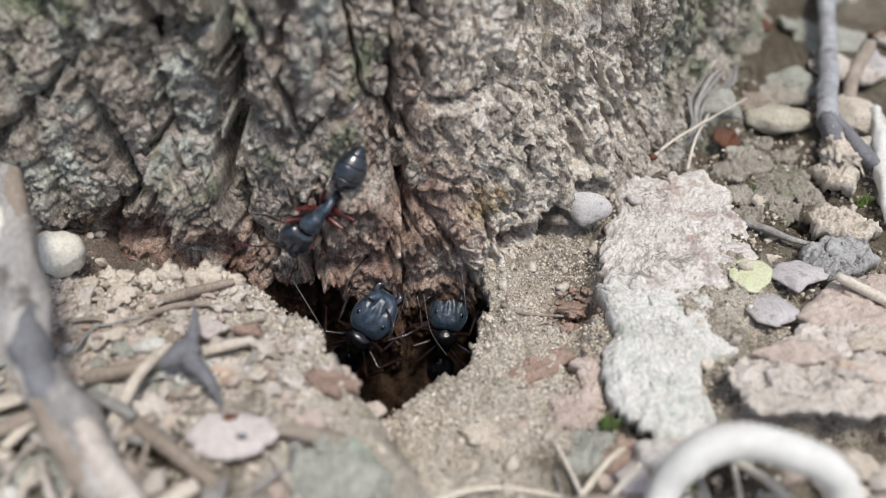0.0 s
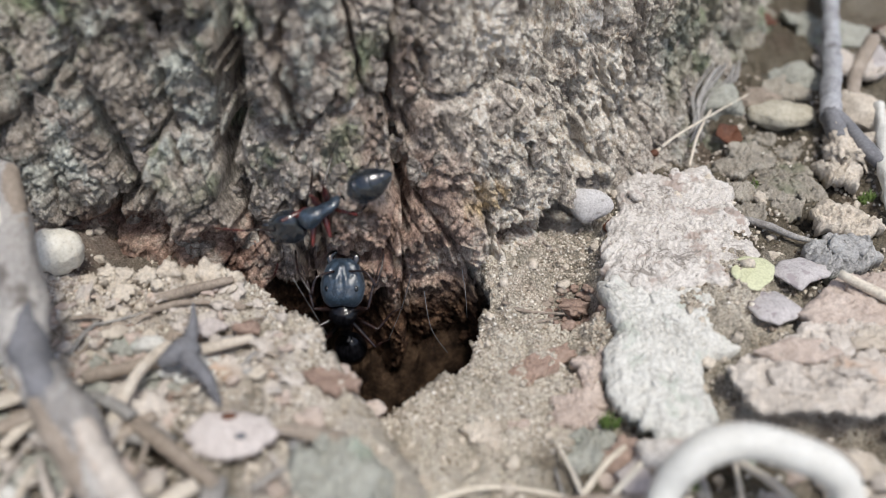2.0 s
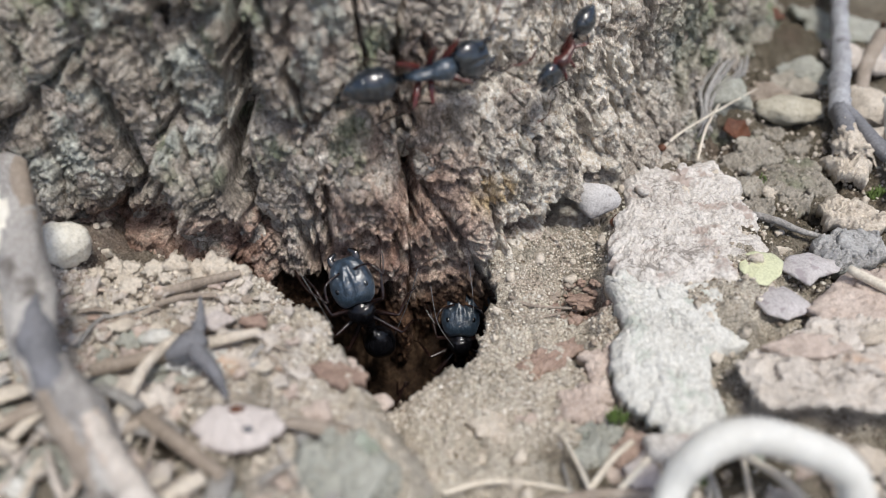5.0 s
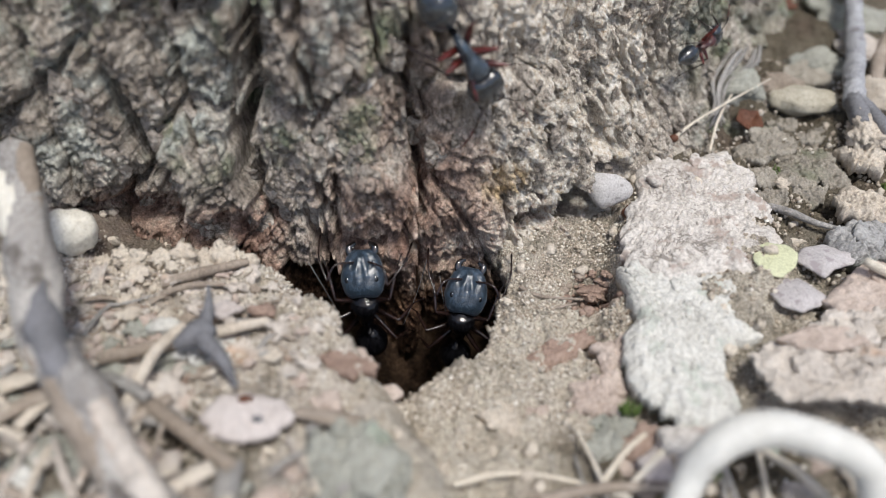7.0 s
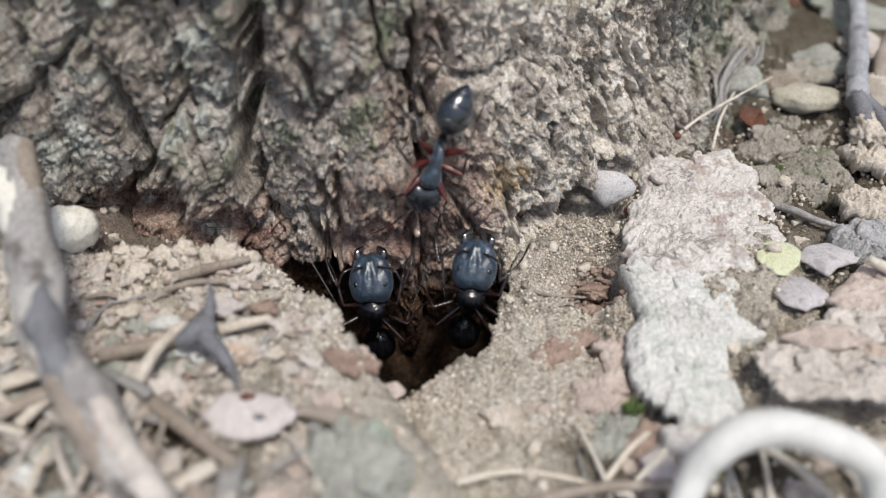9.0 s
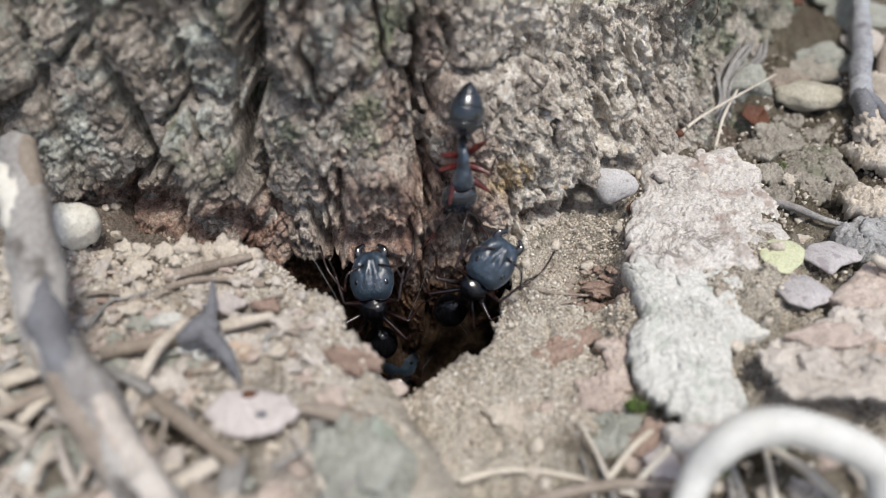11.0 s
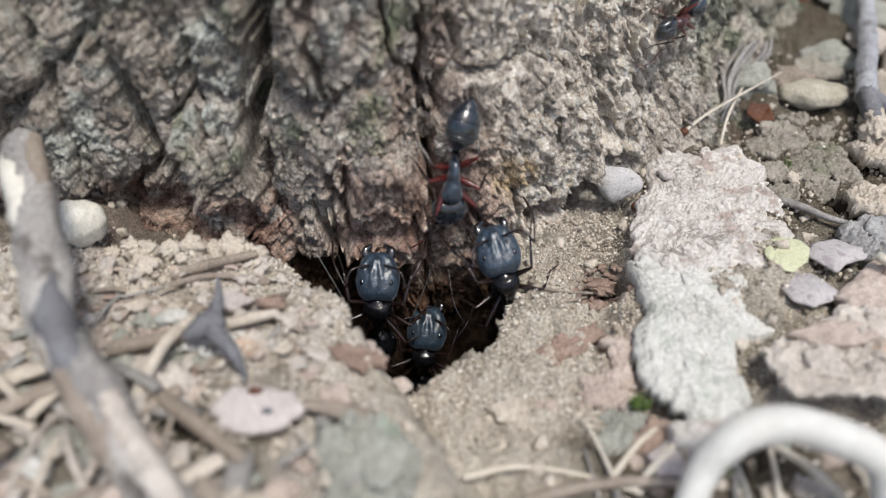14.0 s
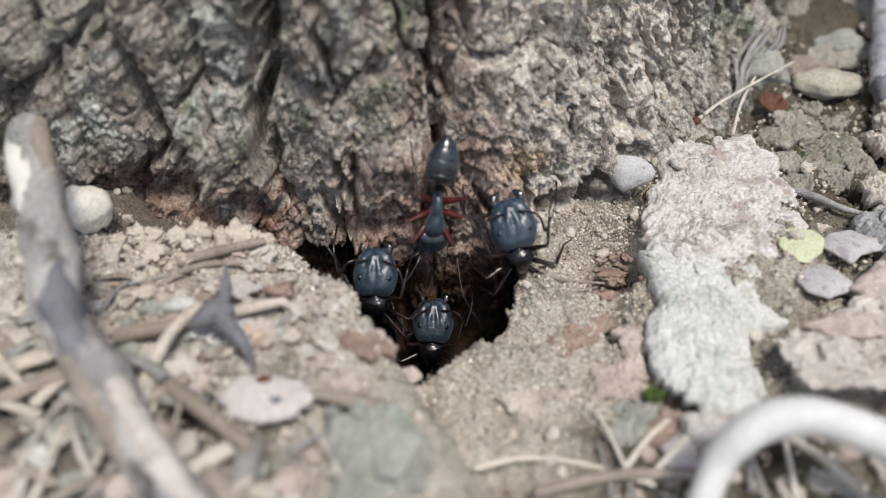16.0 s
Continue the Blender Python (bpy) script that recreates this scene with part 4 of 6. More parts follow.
def twig(name, points, radii, material, seed, label="", category="twig", rough=0.18, sides=10, steps=6, flat=1.0, parent=None, group=""):
    return tagged(part(name, tube(bmesh.new(), points, radii, sides, steps, flat, rough, seed), material, parent), label, category, group)


# ---- bark slabs beside the nest ----
def crusts(slab, ring, top, count, material, seed):
    """Small raised scales over a slab's face."""
    rng = random.Random(seed)
    xs, ys = [p[0] for p in ring], [p[1] for p in ring]
    while count:
        x, y, r = rng.uniform(min(xs), max(xs)), rng.uniform(min(ys), max(ys)), rng.uniform(0.5, 1.5)
        if float(inside(np.array([x]), np.array([y]), ring)[0]) > -r * 0.9:
            continue
        count -= 1
        edge = [(x + r * math.cos(b) * rng.uniform(0.6, 1.1), y + r * math.sin(b) * rng.uniform(0.9, 1.5)) for b in np.linspace(0, 6.28, 9)[:-1]]
        plate("scale", edge, top + 0.2, 0.4, material, seed + count, "", "", 0.7, 0.2, (rng.uniform(-0.15, 0.15), rng.uniform(-0.15, 0.15)), 0.1, 40, 8, parent=slab, fine=1.8)


def bark_slabs():
    low = [(12.1, -3.4), (21.4, -4.4), (20.6, -10.8), (17.8, -16.4), (12.1, -17.7), (11.1, -15.5), (12.5, -8.9)]
    high = [(16.1, 10.0), (23.2, 10.0), (24.8, 3.0), (24.6, -2.4), (12.7, -4.0), (15.3, 5.4)]
    crusts(plate("bark_slab", [(12.1, -3.4), (17.1, -3.6), (21.4, -4.4), (20.7, -7.7), (20.6, -10.8), (18.2, -11.6), (17.4, -14.1), (17.8, -16.4), (15.9, -17.9), (12.1, -17.7), (11.1, -15.5), (11.3, -11.1), (12.5, -8.9), (12.2, -5.9)],
          0.05, 1.7, PALE_SLAB, 3, "weathered whitish bark slab lying on the soil", "bark", 1.3, 0.25, (0.0, 0.03), 0.1, 260, 70, fine=2.3, droop=0.3), low, -0.05, 5, PALE_SLAB, 820)
    crusts(plate("bark_slab", [(15.7, 10.3), (18.7, 11.0), (23.4, 10.5), (25.6, 7.8), (25.6, 3.0), (25.2, -2.6), (21.8, -4.6), (16.8, -5.0), (12.1, -4.2), (13.2, 0.8), (14.7, 5.4)],
          0.6, 1.7, SLAB, 8, "grey-white bark slab with a crumbly face", "bark", 1.3, 0.34, (0.01, -0.02), 0.15, 260, 70, fine=2.3, droop=0.3), high, 0.5, 5, SLAB, 840)
    plate("bark_slab", [(12.0, -18.2), (15.9, -18.0), (16.4, -19.2), (15.0, -20.2), (12.2, -19.9)], -0.2, 1.5, SLAB, 12, "small whitish bark piece under the slab's end", "bark", 0.4, 0.3, around=80, inward=14)


bark_slabs()


# ---- leaf and bark litter on the right-hand soil ----
def litter_right():
    broad = plate("bark_piece", [(19.3, -13.9), (20.2, -12.0), (25.8, -9.4), (32.5, -8.5), (38, -10), (38, -15.8), (30, -16.6), (26.1, -17.1), (22.4, -16.6), (20.6, -16.9), (19.4, -15.4)], 0.75, 0.9, LITTER_BARK, 21,
          "broad flaking pale brown bark piece lying on litter", "bark", 1.5, 0.42, (0.02, 0.0), 0.15, 260, 64, fine=2.0)
    crusts(broad, [(20.2, -13.9), (25.8, -10.4), (36, -10), (36, -15), (26.1, -16.2), (21.2, -16.0)], 0.9, 12, LITTER_BARK, 860)
    sheet = plate("bark_piece", [(25.8, -7.9), (30.4, -3.8), (34.5, -3.5), (36.5, -7.1), (31.0, -9.6), (26.2, -9.6)], 0.7, 1.0, FLAKE, 22, "pinkish brown bark sheet on the litter", "bark", 0.4, 0.35, (0.02, -0.04), 0.4, 110, 18)
    plate("leaf", [(22.4, -2.6), (23.6, -2.0), (24.9, -2.3), (25.5, -3.3), (24.9, -4.7), (23.6, -5.8), (22.4, -5.4), (21.9, -4.0)], 0.75, 0.12, YELLOW_LEAF, 23, "small yellow-green leaf lying by the slab", "leaf", 0.12, 0.08, (0.04, 0.03), 0.12, 60, 10)
    plate("leaf", [(25.4, -2.9), (26.8, -1.5), (28.5, -1.0), (30.7, -2.4), (29.9, -3.6), (28.2, -4.2), (27.1, -5.2), (26.2, -4.0)], 0.0, 0.25, GREY_LEAF, 24, "smooth mauve-grey dead leaf lying flat", "leaf", 0.12, 0.08, (0.02, -0.06), 0.3, 80, 10)
    plate("leaf", [(22.5, -6.7), (23.6, -5.2), (25.2, -5.0), (26.6, -7.4), (25.6, -8.2), (24.1, -8.9), (22.9, -8.2)], 0.1, 0.25, GREY_LEAF, 25, "speckled grey dead leaf curled at its edge", "leaf", 0.2, 0.1, (0.02, -0.08), 0.35, 80, 10)
    lichened = plate("bark_piece", [(29.3, 0.3), (31.5, 1.4), (34.8, 0.6), (34.6, -1.5), (33.1, -2.9), (29.9, -3.2), (28.9, -1.4)], 0.35, 1.4, GREY_BARK, 26, "grey lichen-covered bark piece", "bark", 0.6, 0.5, (0.03, -0.05), 0.2, 160, 36, fine=2.0)
    plate("wood_chip", [(31.3, 2.2), (31.8, 4.8), (33.2, 6.6), (36.1, 4.5), (36.4, 1.6), (33.6, 0.8)], 0.4, 1.3, TAN, 27, "tan broken wood chip with a pale face", "wood", 0.6, 0.5, (0.02, -0.1), 0.1, 160, 36, fine=2.0)
    stone("pebble", 34.2, 20.0, 0.5, 3.4, 1.9, 1.35, STONE, 1, "oblong cream-coloured pebble in the soil", rough=0.14)
    stone("pebble", 38.5, 28.0, 0.2, 3.4, 2.4, 1.4, GREEN_BARK, 2, "rounded grey-green stone half sunk in soil", rough=0.18, sharp=0.3)
    stone("pebble", 33.2, 23.8, 0.0, 2.4, 1.8, 1.1, BROWN_WOOD, 5, "flat brownish stone behind the cream pebble", rough=0.2, sharp=0.3)
    stone("pebble", 12.4, 4.9, 0.35, 1.9, 0.75, 1.5, GREY_STONE, 3, "flat pinkish-grey pebble leaning by the trunk", rough=0.05, turn=(-28, 8, -12), wedge=0.55)
    stone("pebble", 37.4, -2.6, 0.2, 1.0, 1.0, 0.8, STONE, 4, "small whitish pebble among litter", rough=0.1)
    stone("root", 28.2, 21.8, 0.9, 2.3, 2.2, 1.9, GREEN_BARK, 6, "mossy lump of root beside the trunk", "root", 0.25)
    plate("leaf", [(26.9, 17.3), (27.6, 18.6), (29.2, 18.2), (29.5, 16.5), (28.0, 16.0)], 0.0, 0.2, RUST_LEAF, 28, "curled rust-brown dead leaf in a pit", "leaf", 0.2, 0.2, (0.05, 0.35), -0.5, 60, 10)
    for k, (x, y, r) in enumerate(((21.5, 12.2, 2.2), (24.8, 13.4, 1.9), (27.4, 12.2, 2.0), (29.4, 13.6, 2.2), (31.8, 12.2, 2.6), (29.8, 9.2, 2.6), (33.2, 9.0, 1.8), (26.8, 8.6, 1.6), (33.4, 15.4, 1.7), (31.2, 16.6, 1.5), (26.8, 5.6, 1.4), (30.4, 6.6, 1.4))):
        r *= 0.85
        ring = [(x + r * math.cos(a) * 1.2, y + r * math.sin(a)) for a in np.linspace(0, 6.28, 9)[:-1]]
        plate("soil_crust", ring, z_at(x, y) + 0.35 + 0.12 * (k % 4), 0.7, LOAM, 30 + k, "cracked crust of grey-brown soil", "soil crust", 0.8, 0.45, (0.16 * (k % 3) - 0.14, 0.12 * (k % 4) - 0.2), -0.1, 130, 30, fine=1.5, drape=0.3, group="soil crusts")
    crusts(lichened, [(29.3, 0.3), (34.8, 0.6), (33.1, -2.9), (28.9, -1.4)], 0.6, 5, GREY_BARK, 890)
    crusts(sheet, [(25.8, -7.9), (30.4, -3.8), (34.5, -3.5), (36.5, -7.1), (31.0, -9.6), (26.2, -9.6)], 0.8, 6, FLAKE, 905)
    for k, (dx, dy) in enumerate(((0, 0), (0.7, 0.5), (1.5, 0.3), (2.2, 1.0), (-0.7, 0.4))):
        twig("rootlet", [(28.6 + dx, 24.6 + dy, 3.6), (27.2 + 1.3 * dx, 22.8 + dy, 3.4 - 0.3 * k), (25.6 + 0.7 * dx, 20.4 + 1.3 * dy, 1.9), (25.4 + 0.2 * dx, 18.6 + dy, 0.3), (24.4 + 0.8 * dx, 16.8 + dy, -0.9)], [0.14, 0.26, 0.2, 0.24, 0.1], GREY_WOOD, 640 + k, "grey fibrous rootlet running down to the soil", "root", 0.25, 8, 8, group="rootlets beside the trunk")
    for k, (x, y, r, mat, lab) in enumerate(((44.5, 30.0, 2.8, LITTER_BARK, "pale brown bark flake beside the stick"), (47.5, 40.0, 3.6, GREEN_BARK, "lichened bark flake on bare soil"), (37.0, 42.0, 2.6, RUST_LEAF, "rust-brown dead leaf on bare soil"), (41.8, 14.6, 1.8, TAN, "tan wood flake beside the white stick"))):
        ring = [(x + r * math.cos(a) * 1.3, y + r * math.sin(a)) for a in np.linspace(0.3, 6.58, 10)[:-1]]
        plate("leaf" if mat in (GREY_LEAF, RUST_LEAF) else "bark_flake", ring, z_at(x, y) + 0.8, 0.4, mat, 650 + k, lab, "leaf" if mat in (GREY_LEAF, RUST_LEAF) else "bark", 0.6, 0.3, (0.08 * (k % 3) - 0.06, 0.1), 0.5, 80, 14)
    # sticks and straws
    stick = twig("stick", [(50.5, 51.3, 3.6), (44.3, 35.0, 3.0), (40.9, 25.9, 2.6), (38.6, 20.4, 2.4), (37.5, 17.0, 2.0)], [1.0, 0.95, 0.95, 1.0, 1.05], BLOOM_WOOD, 41, "grey forked dry stick lying on the ground", "stick", 0.22, 18, 12)
    twig("fork", [(37.5, 17.4, 2.0), (37.1, 15.0, 1.9), (37.0, 13.4, 1.6)], [0.95, 0.85, 0.7], DARK_TWIG, 42, "split grey end", "", 0.3, 14, 10, parent=stick)
    twig("fork", [(37.9, 17.4, 2.0), (38.9, 13.6, 1.6), (39.9, 10.6, 0.9)], [0.8, 0.75, 0.55], DARK_TWIG, 43, "", "", 0.3, 14, 10, parent=stick)
    for k, (dx, dy, dz, r) in enumerate(((-1.1, -3.4, -1.3, 0.55), (0.9, -2.2, -0.6, 0.5), (1.7, -4.0, -1.6, 0.4))):
        twig("splinter", [(37.2 + 0.3 * dx, 14.4, 2.0), (37.2 + 0.8 * dx, 14.4 + 0.5 * dy, 1.7 + 0.4 * dz), (37.2 + dx, 14.4 + dy, 1.6 + dz)], [0.6 * r, r, 0.25 * r], TAN, 870 + k, "torn tan wood", "", 0.4, 8, 6, 0.5, parent=stick)
    torn = stone("torn_wood", 37.3, 12.9, 0.9, 1.3, 2.0, 1.1, TAN, 71, "torn tan wood", "", 0.3, (18, 10, 12), 4, sharp=1.1)
    torn.parent = stick
    plate("wood_chip", [(34.6, 12.6), (36.2, 12.0), (38.4, 10.6), (37.0, 8.2), (35.0, 8.4)], 0.5, 1.3, TAN, 45, "splintered tan wood at the stick's end", "wood", 0.7, 0.6, (0.1, -0.15), 0.1, 130, 30, fine=2.0)
    twig("stick", [(43.6, 20.0, 1.6), (42.0, 15.1, 1.3), (40.0, 10.1, 0.9), (37.6, 3.0, 0.5)], [0.5, 0.62, 0.6, 0.4], PALE_STEM, 46, "white-barked stick with dark specks", "stick", 0.35, 14, 10)
    twig("stick", [(49, 34, 2.0), (44.6, 27.5, 1.2), (42.2, 22.4, 0.8)], [0.9, 0.8, 0.6], BROWN_WOOD, 47, "thin brown dry stick", "stick", 0.15, 10)
    stone("stone", 42.8, 20.5, 0.5, 2.2, 3.8, 1.2, CLAY, 8, "flat brown stone beside the stick", "stone", 0.1)
    twig("pine_needle", [(19.7, 12.8, 0.5), (22.0, 14.8, 1.1), (25.4, 17.4, 1.5), (31.0, 21.6, 2.0)], [0.22, 0.14, 0.12, 0.07], STRAW, 48, "bleached dry needle leaning on the root", "needle", 0.05, 6)
    twig("pine_needle", [(22.9, 11.6, 0.0), (24.6, 15.8, 0.8), (27.4, 20.7, 1.3)], [0.14, 0.15, 0.10], STRAW, 49, "short straw-coloured needle on bare soil", "needle", 0.05, 6)
    plate("bark_chip", [(13.6, 3.6), (14.4, 4.3), (14.9, 3.2), (14.2, 2.2)], z_at(14.2, 3.3) + 0.5, 0.4, RUST_LEAF, 52, "small rust-red bark chip between pebble and slab", "bark", 0.8, 0.2, (0.2, 0.3), 0.1, 50, 10)
    stone("bud", 19.8, 12.9, 0.55, 0.45, 0.4, 0.35, RUST_LEAF, 9, "tiny rust-red bud at a needle's base", "bud", 0.1, level=2)
    twig("rootlet", [(25.8, 4.4, -0.6), (27.7, 3.2, -0.5), (29.0, 1.9, -0.4), (30.6, 1.4, -0.6)], [0.28, 0.34, 0.26, 0.2], GREY_WOOD, 50, "grey rootlet half out of the soil", "root")
    twig("straw", [(29.5, -5.0, 1.6), (32.5, -8.2, 1.6), (36.5, -12.5, 1.6)], [0.35, 0.42, 0.4], STRAW, 51, "pale straw lying over the bark piece", "straw", 0.1)
    for k, (x, y) in enumerate(((30, -11), (24, -12.2), (28.5, -13.8), (33, -13), (34.5, -6))):
        ring = [(x + (1.5 + 0.5 * math.sin(2 * a + k)) * math.cos(a) * 1.5, y + 1.2 * math.sin(a)) for a in np.linspace(0, 6.28, 9)[:-1]]
        plate("layer", ring, 1.3, 0.5, (TAN, FLAKE, LITTER_BARK)[k % 3], 60 + k, "thin peeling layer", "", 0.8, 0.25, (0.05, -0.1), 0.2, 60, 10, parent=broad)

    rng = random.Random(55)
    for k in range(44):  # dim litter farther back
        x, y, r = rng.uniform(30, 66), rng.uniform(22, 62), rng.uniform(1.0, 3.2)
        if x < 0.72 * y + 13 or abs(x - (0.66 * y + 24)) < 2.5:
            continue
        ring = [(x + r * math.cos(b) * rng.uniform(0.9, 1.6), y + r * math.sin(b)) for b in np.linspace(0, 6.28, 8)[:-1]]
        mat = (LOAM, LITTER_BARK, GREEN_BARK, RUST_LEAF, LOAM, GREY_LEAF)[k % 6]
        plate("litter_flake", ring, z_at(x, y) + 0.5, 0.8, mat, 700 + k, "broken flake of bark and dead leaf", "litter", 0.6, 0.5, (rng.uniform(-0.3, 0.3), rng.uniform(-0.3, 0.3)), 0.2, 44, 8, group="litter flakes")


litter_right()


# ---- crumbs, chips and stones round the hole ----
def hole_side():
    plate("bark_chip", [(4.4, -11.4), (5.2, -10.3), (9.0, -8.9), (9.8, -9.8), (5.8, -12.5)], -2.0, 0.7, RED_FLAKE, 71, "flat reddish-brown bark chip in the sand", "bark", 1.2, 0.3, (0.05, 0.1), 0.1, 120, 24, fine=1.8)
    plate("bark_chip", [(1.1, -16.2), (2.5, -15.2), (4.1, -15.9), (3.3, -17.4), (1.7, -17.2)], -2.0, 0.5, TAN, 72, "tan scale of bark on the soil", "bark", 1.2, 0.2, (0, 0.1), 0.1, 110, 20, fine=1.8)
    plate("bark_chip", [(4.1, -15.2), (5.9, -15.4), (6.3, -16.2), (4.3, -17.3)], -2.2, 0.5, FLAKE, 73, "thin brown scale of bark on the soil", "bark", 1.2, 0.2, (0.08, 0.02), 0.1, 110, 20, fine=1.8)
    plate("bark_chip", [(7.0, -15.7), (7.8, -13.9), (10.1, -12.7), (11.4, -14.3), (10.4, -16.3)], -1.7, 0.9, FLAKE, 74, "pinkish weathered bark chip by the slab", "bark", 1.2, 0.3, (0.0, 0.15), 0.2, 130, 26, fine=1.8)
    plate("bark_chip", [(9.0, -10.7), (11.8, -9.5), (12.2, -11.9), (10.1, -13.0)], -1.5, 0.8, FLAKE, 75, "pale pinkish chip beside the slab", "bark", 1.2, 0.25, (0.0, 0.1), 0.2, 120, 24, fine=1.8)
    plate("bark_chip", [(8.2, -16.4), (11.0, -15.8), (11.4, -18.0), (8.6, -18.2)], -2.0, 0.8, GREEN_BARK, 76, "dark grey bark chip with a mossy edge", "bark", 1.2, 0.35, (0.0, 0.08), 0.2, 120, 24, fine=1.8)
    stone("seed_husk", -4.9, -14.9, -1.85, 1.05, 0.7, 0.5, FLAKE, 10, "pale pinkish seed husk at the hole's rim", "husk", 0.15, (8, -10, 18), 3)
    plate("bark_chip", [(-8.3, -13.9), (-7.4, -13.1), (-6.3, -13.3), (-5.5, -14.3), (-6.5, -14.5), (-7.0, -15.3)], 1.3, 0.45, FLAKE, 77, "ragged reddish chip jutting over the hole", "bark", 0.6, 0.3, (-0.15, 0.05), 0.15, 70, 12)
    stone("clay_lump", 10.6, -3.4, -3.4, 1.0, 0.8, 0.5, RED_FLAKE, 11, "crumbly dark brown lump in a pit", "clod", 0.35, level=4, sharp=0.5)
    for k, (pts, r) in enumerate((([(4.6, -4.6, -1.7), (6.2, -5.6, -1.7), (9.3, -5.9, -1.7)], 0.16), ([(5.0, -6.6, -1.9), (6.6, -6.9, -1.7), (8.8, -6.2, -1.8)], 0.14))):
        twig("rootlet", pts, [r, r * 0.9, r * 0.5], BROWN_WOOD, 80 + k, "thin dark rootlet lying on sand", "root", 0.1, 7, group="rootlets on sand")
    for k, pts in enumerate(([(1.2, 1.6, -0.6), (1.8, -1.6, -3.2), (2.0, -2.6, -5.6)], [(-11.6, -3.6, -0.2), (-10.2, -4.8, -2.4), (-9.2, -5.4, -4.6)], [(-2.6, -0.6, -2.4), (-3.4, -2.0, -4.8), (-4.6, -3.2, -7.6)], [(-1.6, -0.4, -4.6), (-1.0, -2.4, -7.0), (0.4, -3.4, -9.0)])):
        twig("root_hair", pts, [0.035, 0.03, 0.02], DARK_TWIG, 84 + k, "fine dark root hair hanging in the hole", "root", 0.05, 6, group="root hairs in the hole")
    for k, (x, y) in enumerate(((10.9, -16.2), (15.2, -20.9), (37.6, 7.2), (28.2, 9.6))):
        bm = bmesh.new()
        rng = random.Random(900 + k)
        for _ in range(60):
            a, r = rng.random() * 6.28, 0.7 * math.sqrt(rng.random())
            bx, by = x + r * math.cos(a), y + 0.7 * r * math.sin(a)
            bz = z_at(bx, by) - 0.05 if k != 0 else -1.5
            tip = Vector((bx + rng.uniform(-0.25, 0.25), by + rng.uniform(-0.25, 0.25), bz + rng.uniform(0.3, 0.75)))
            tube(bm, [(bx, by, bz), tuple(tip)], [0.09, 0.03], 4, 2)
        tagged(part("moss_tuft", bm, MOSS), "tiny tuft of bright green moss", "moss", "moss tufts")



hole_side()


def dark_clods():
    rng = random.Random(64)
    for k in range(90):
        a, d, r = rng.random() * 6.28, 2.5 * math.sqrt(rng.random()), rng.uniform(0.12, 0.45)
        x, y = 10.5 + d * math.cos(a) * 1.1, -4.1 + d * math.sin(a)
        stone("soil_clod", x, y, z_at(x, y) + 0.2 * r, r, r, r * 0.8, RED_FLAKE if k % 3 else BROWN_WOOD, 940 + k, "crumbly red-brown clod in a pit", "clod", 0.3, level=3, group="clods in the pit", sharp=0.6)


dark_clods()


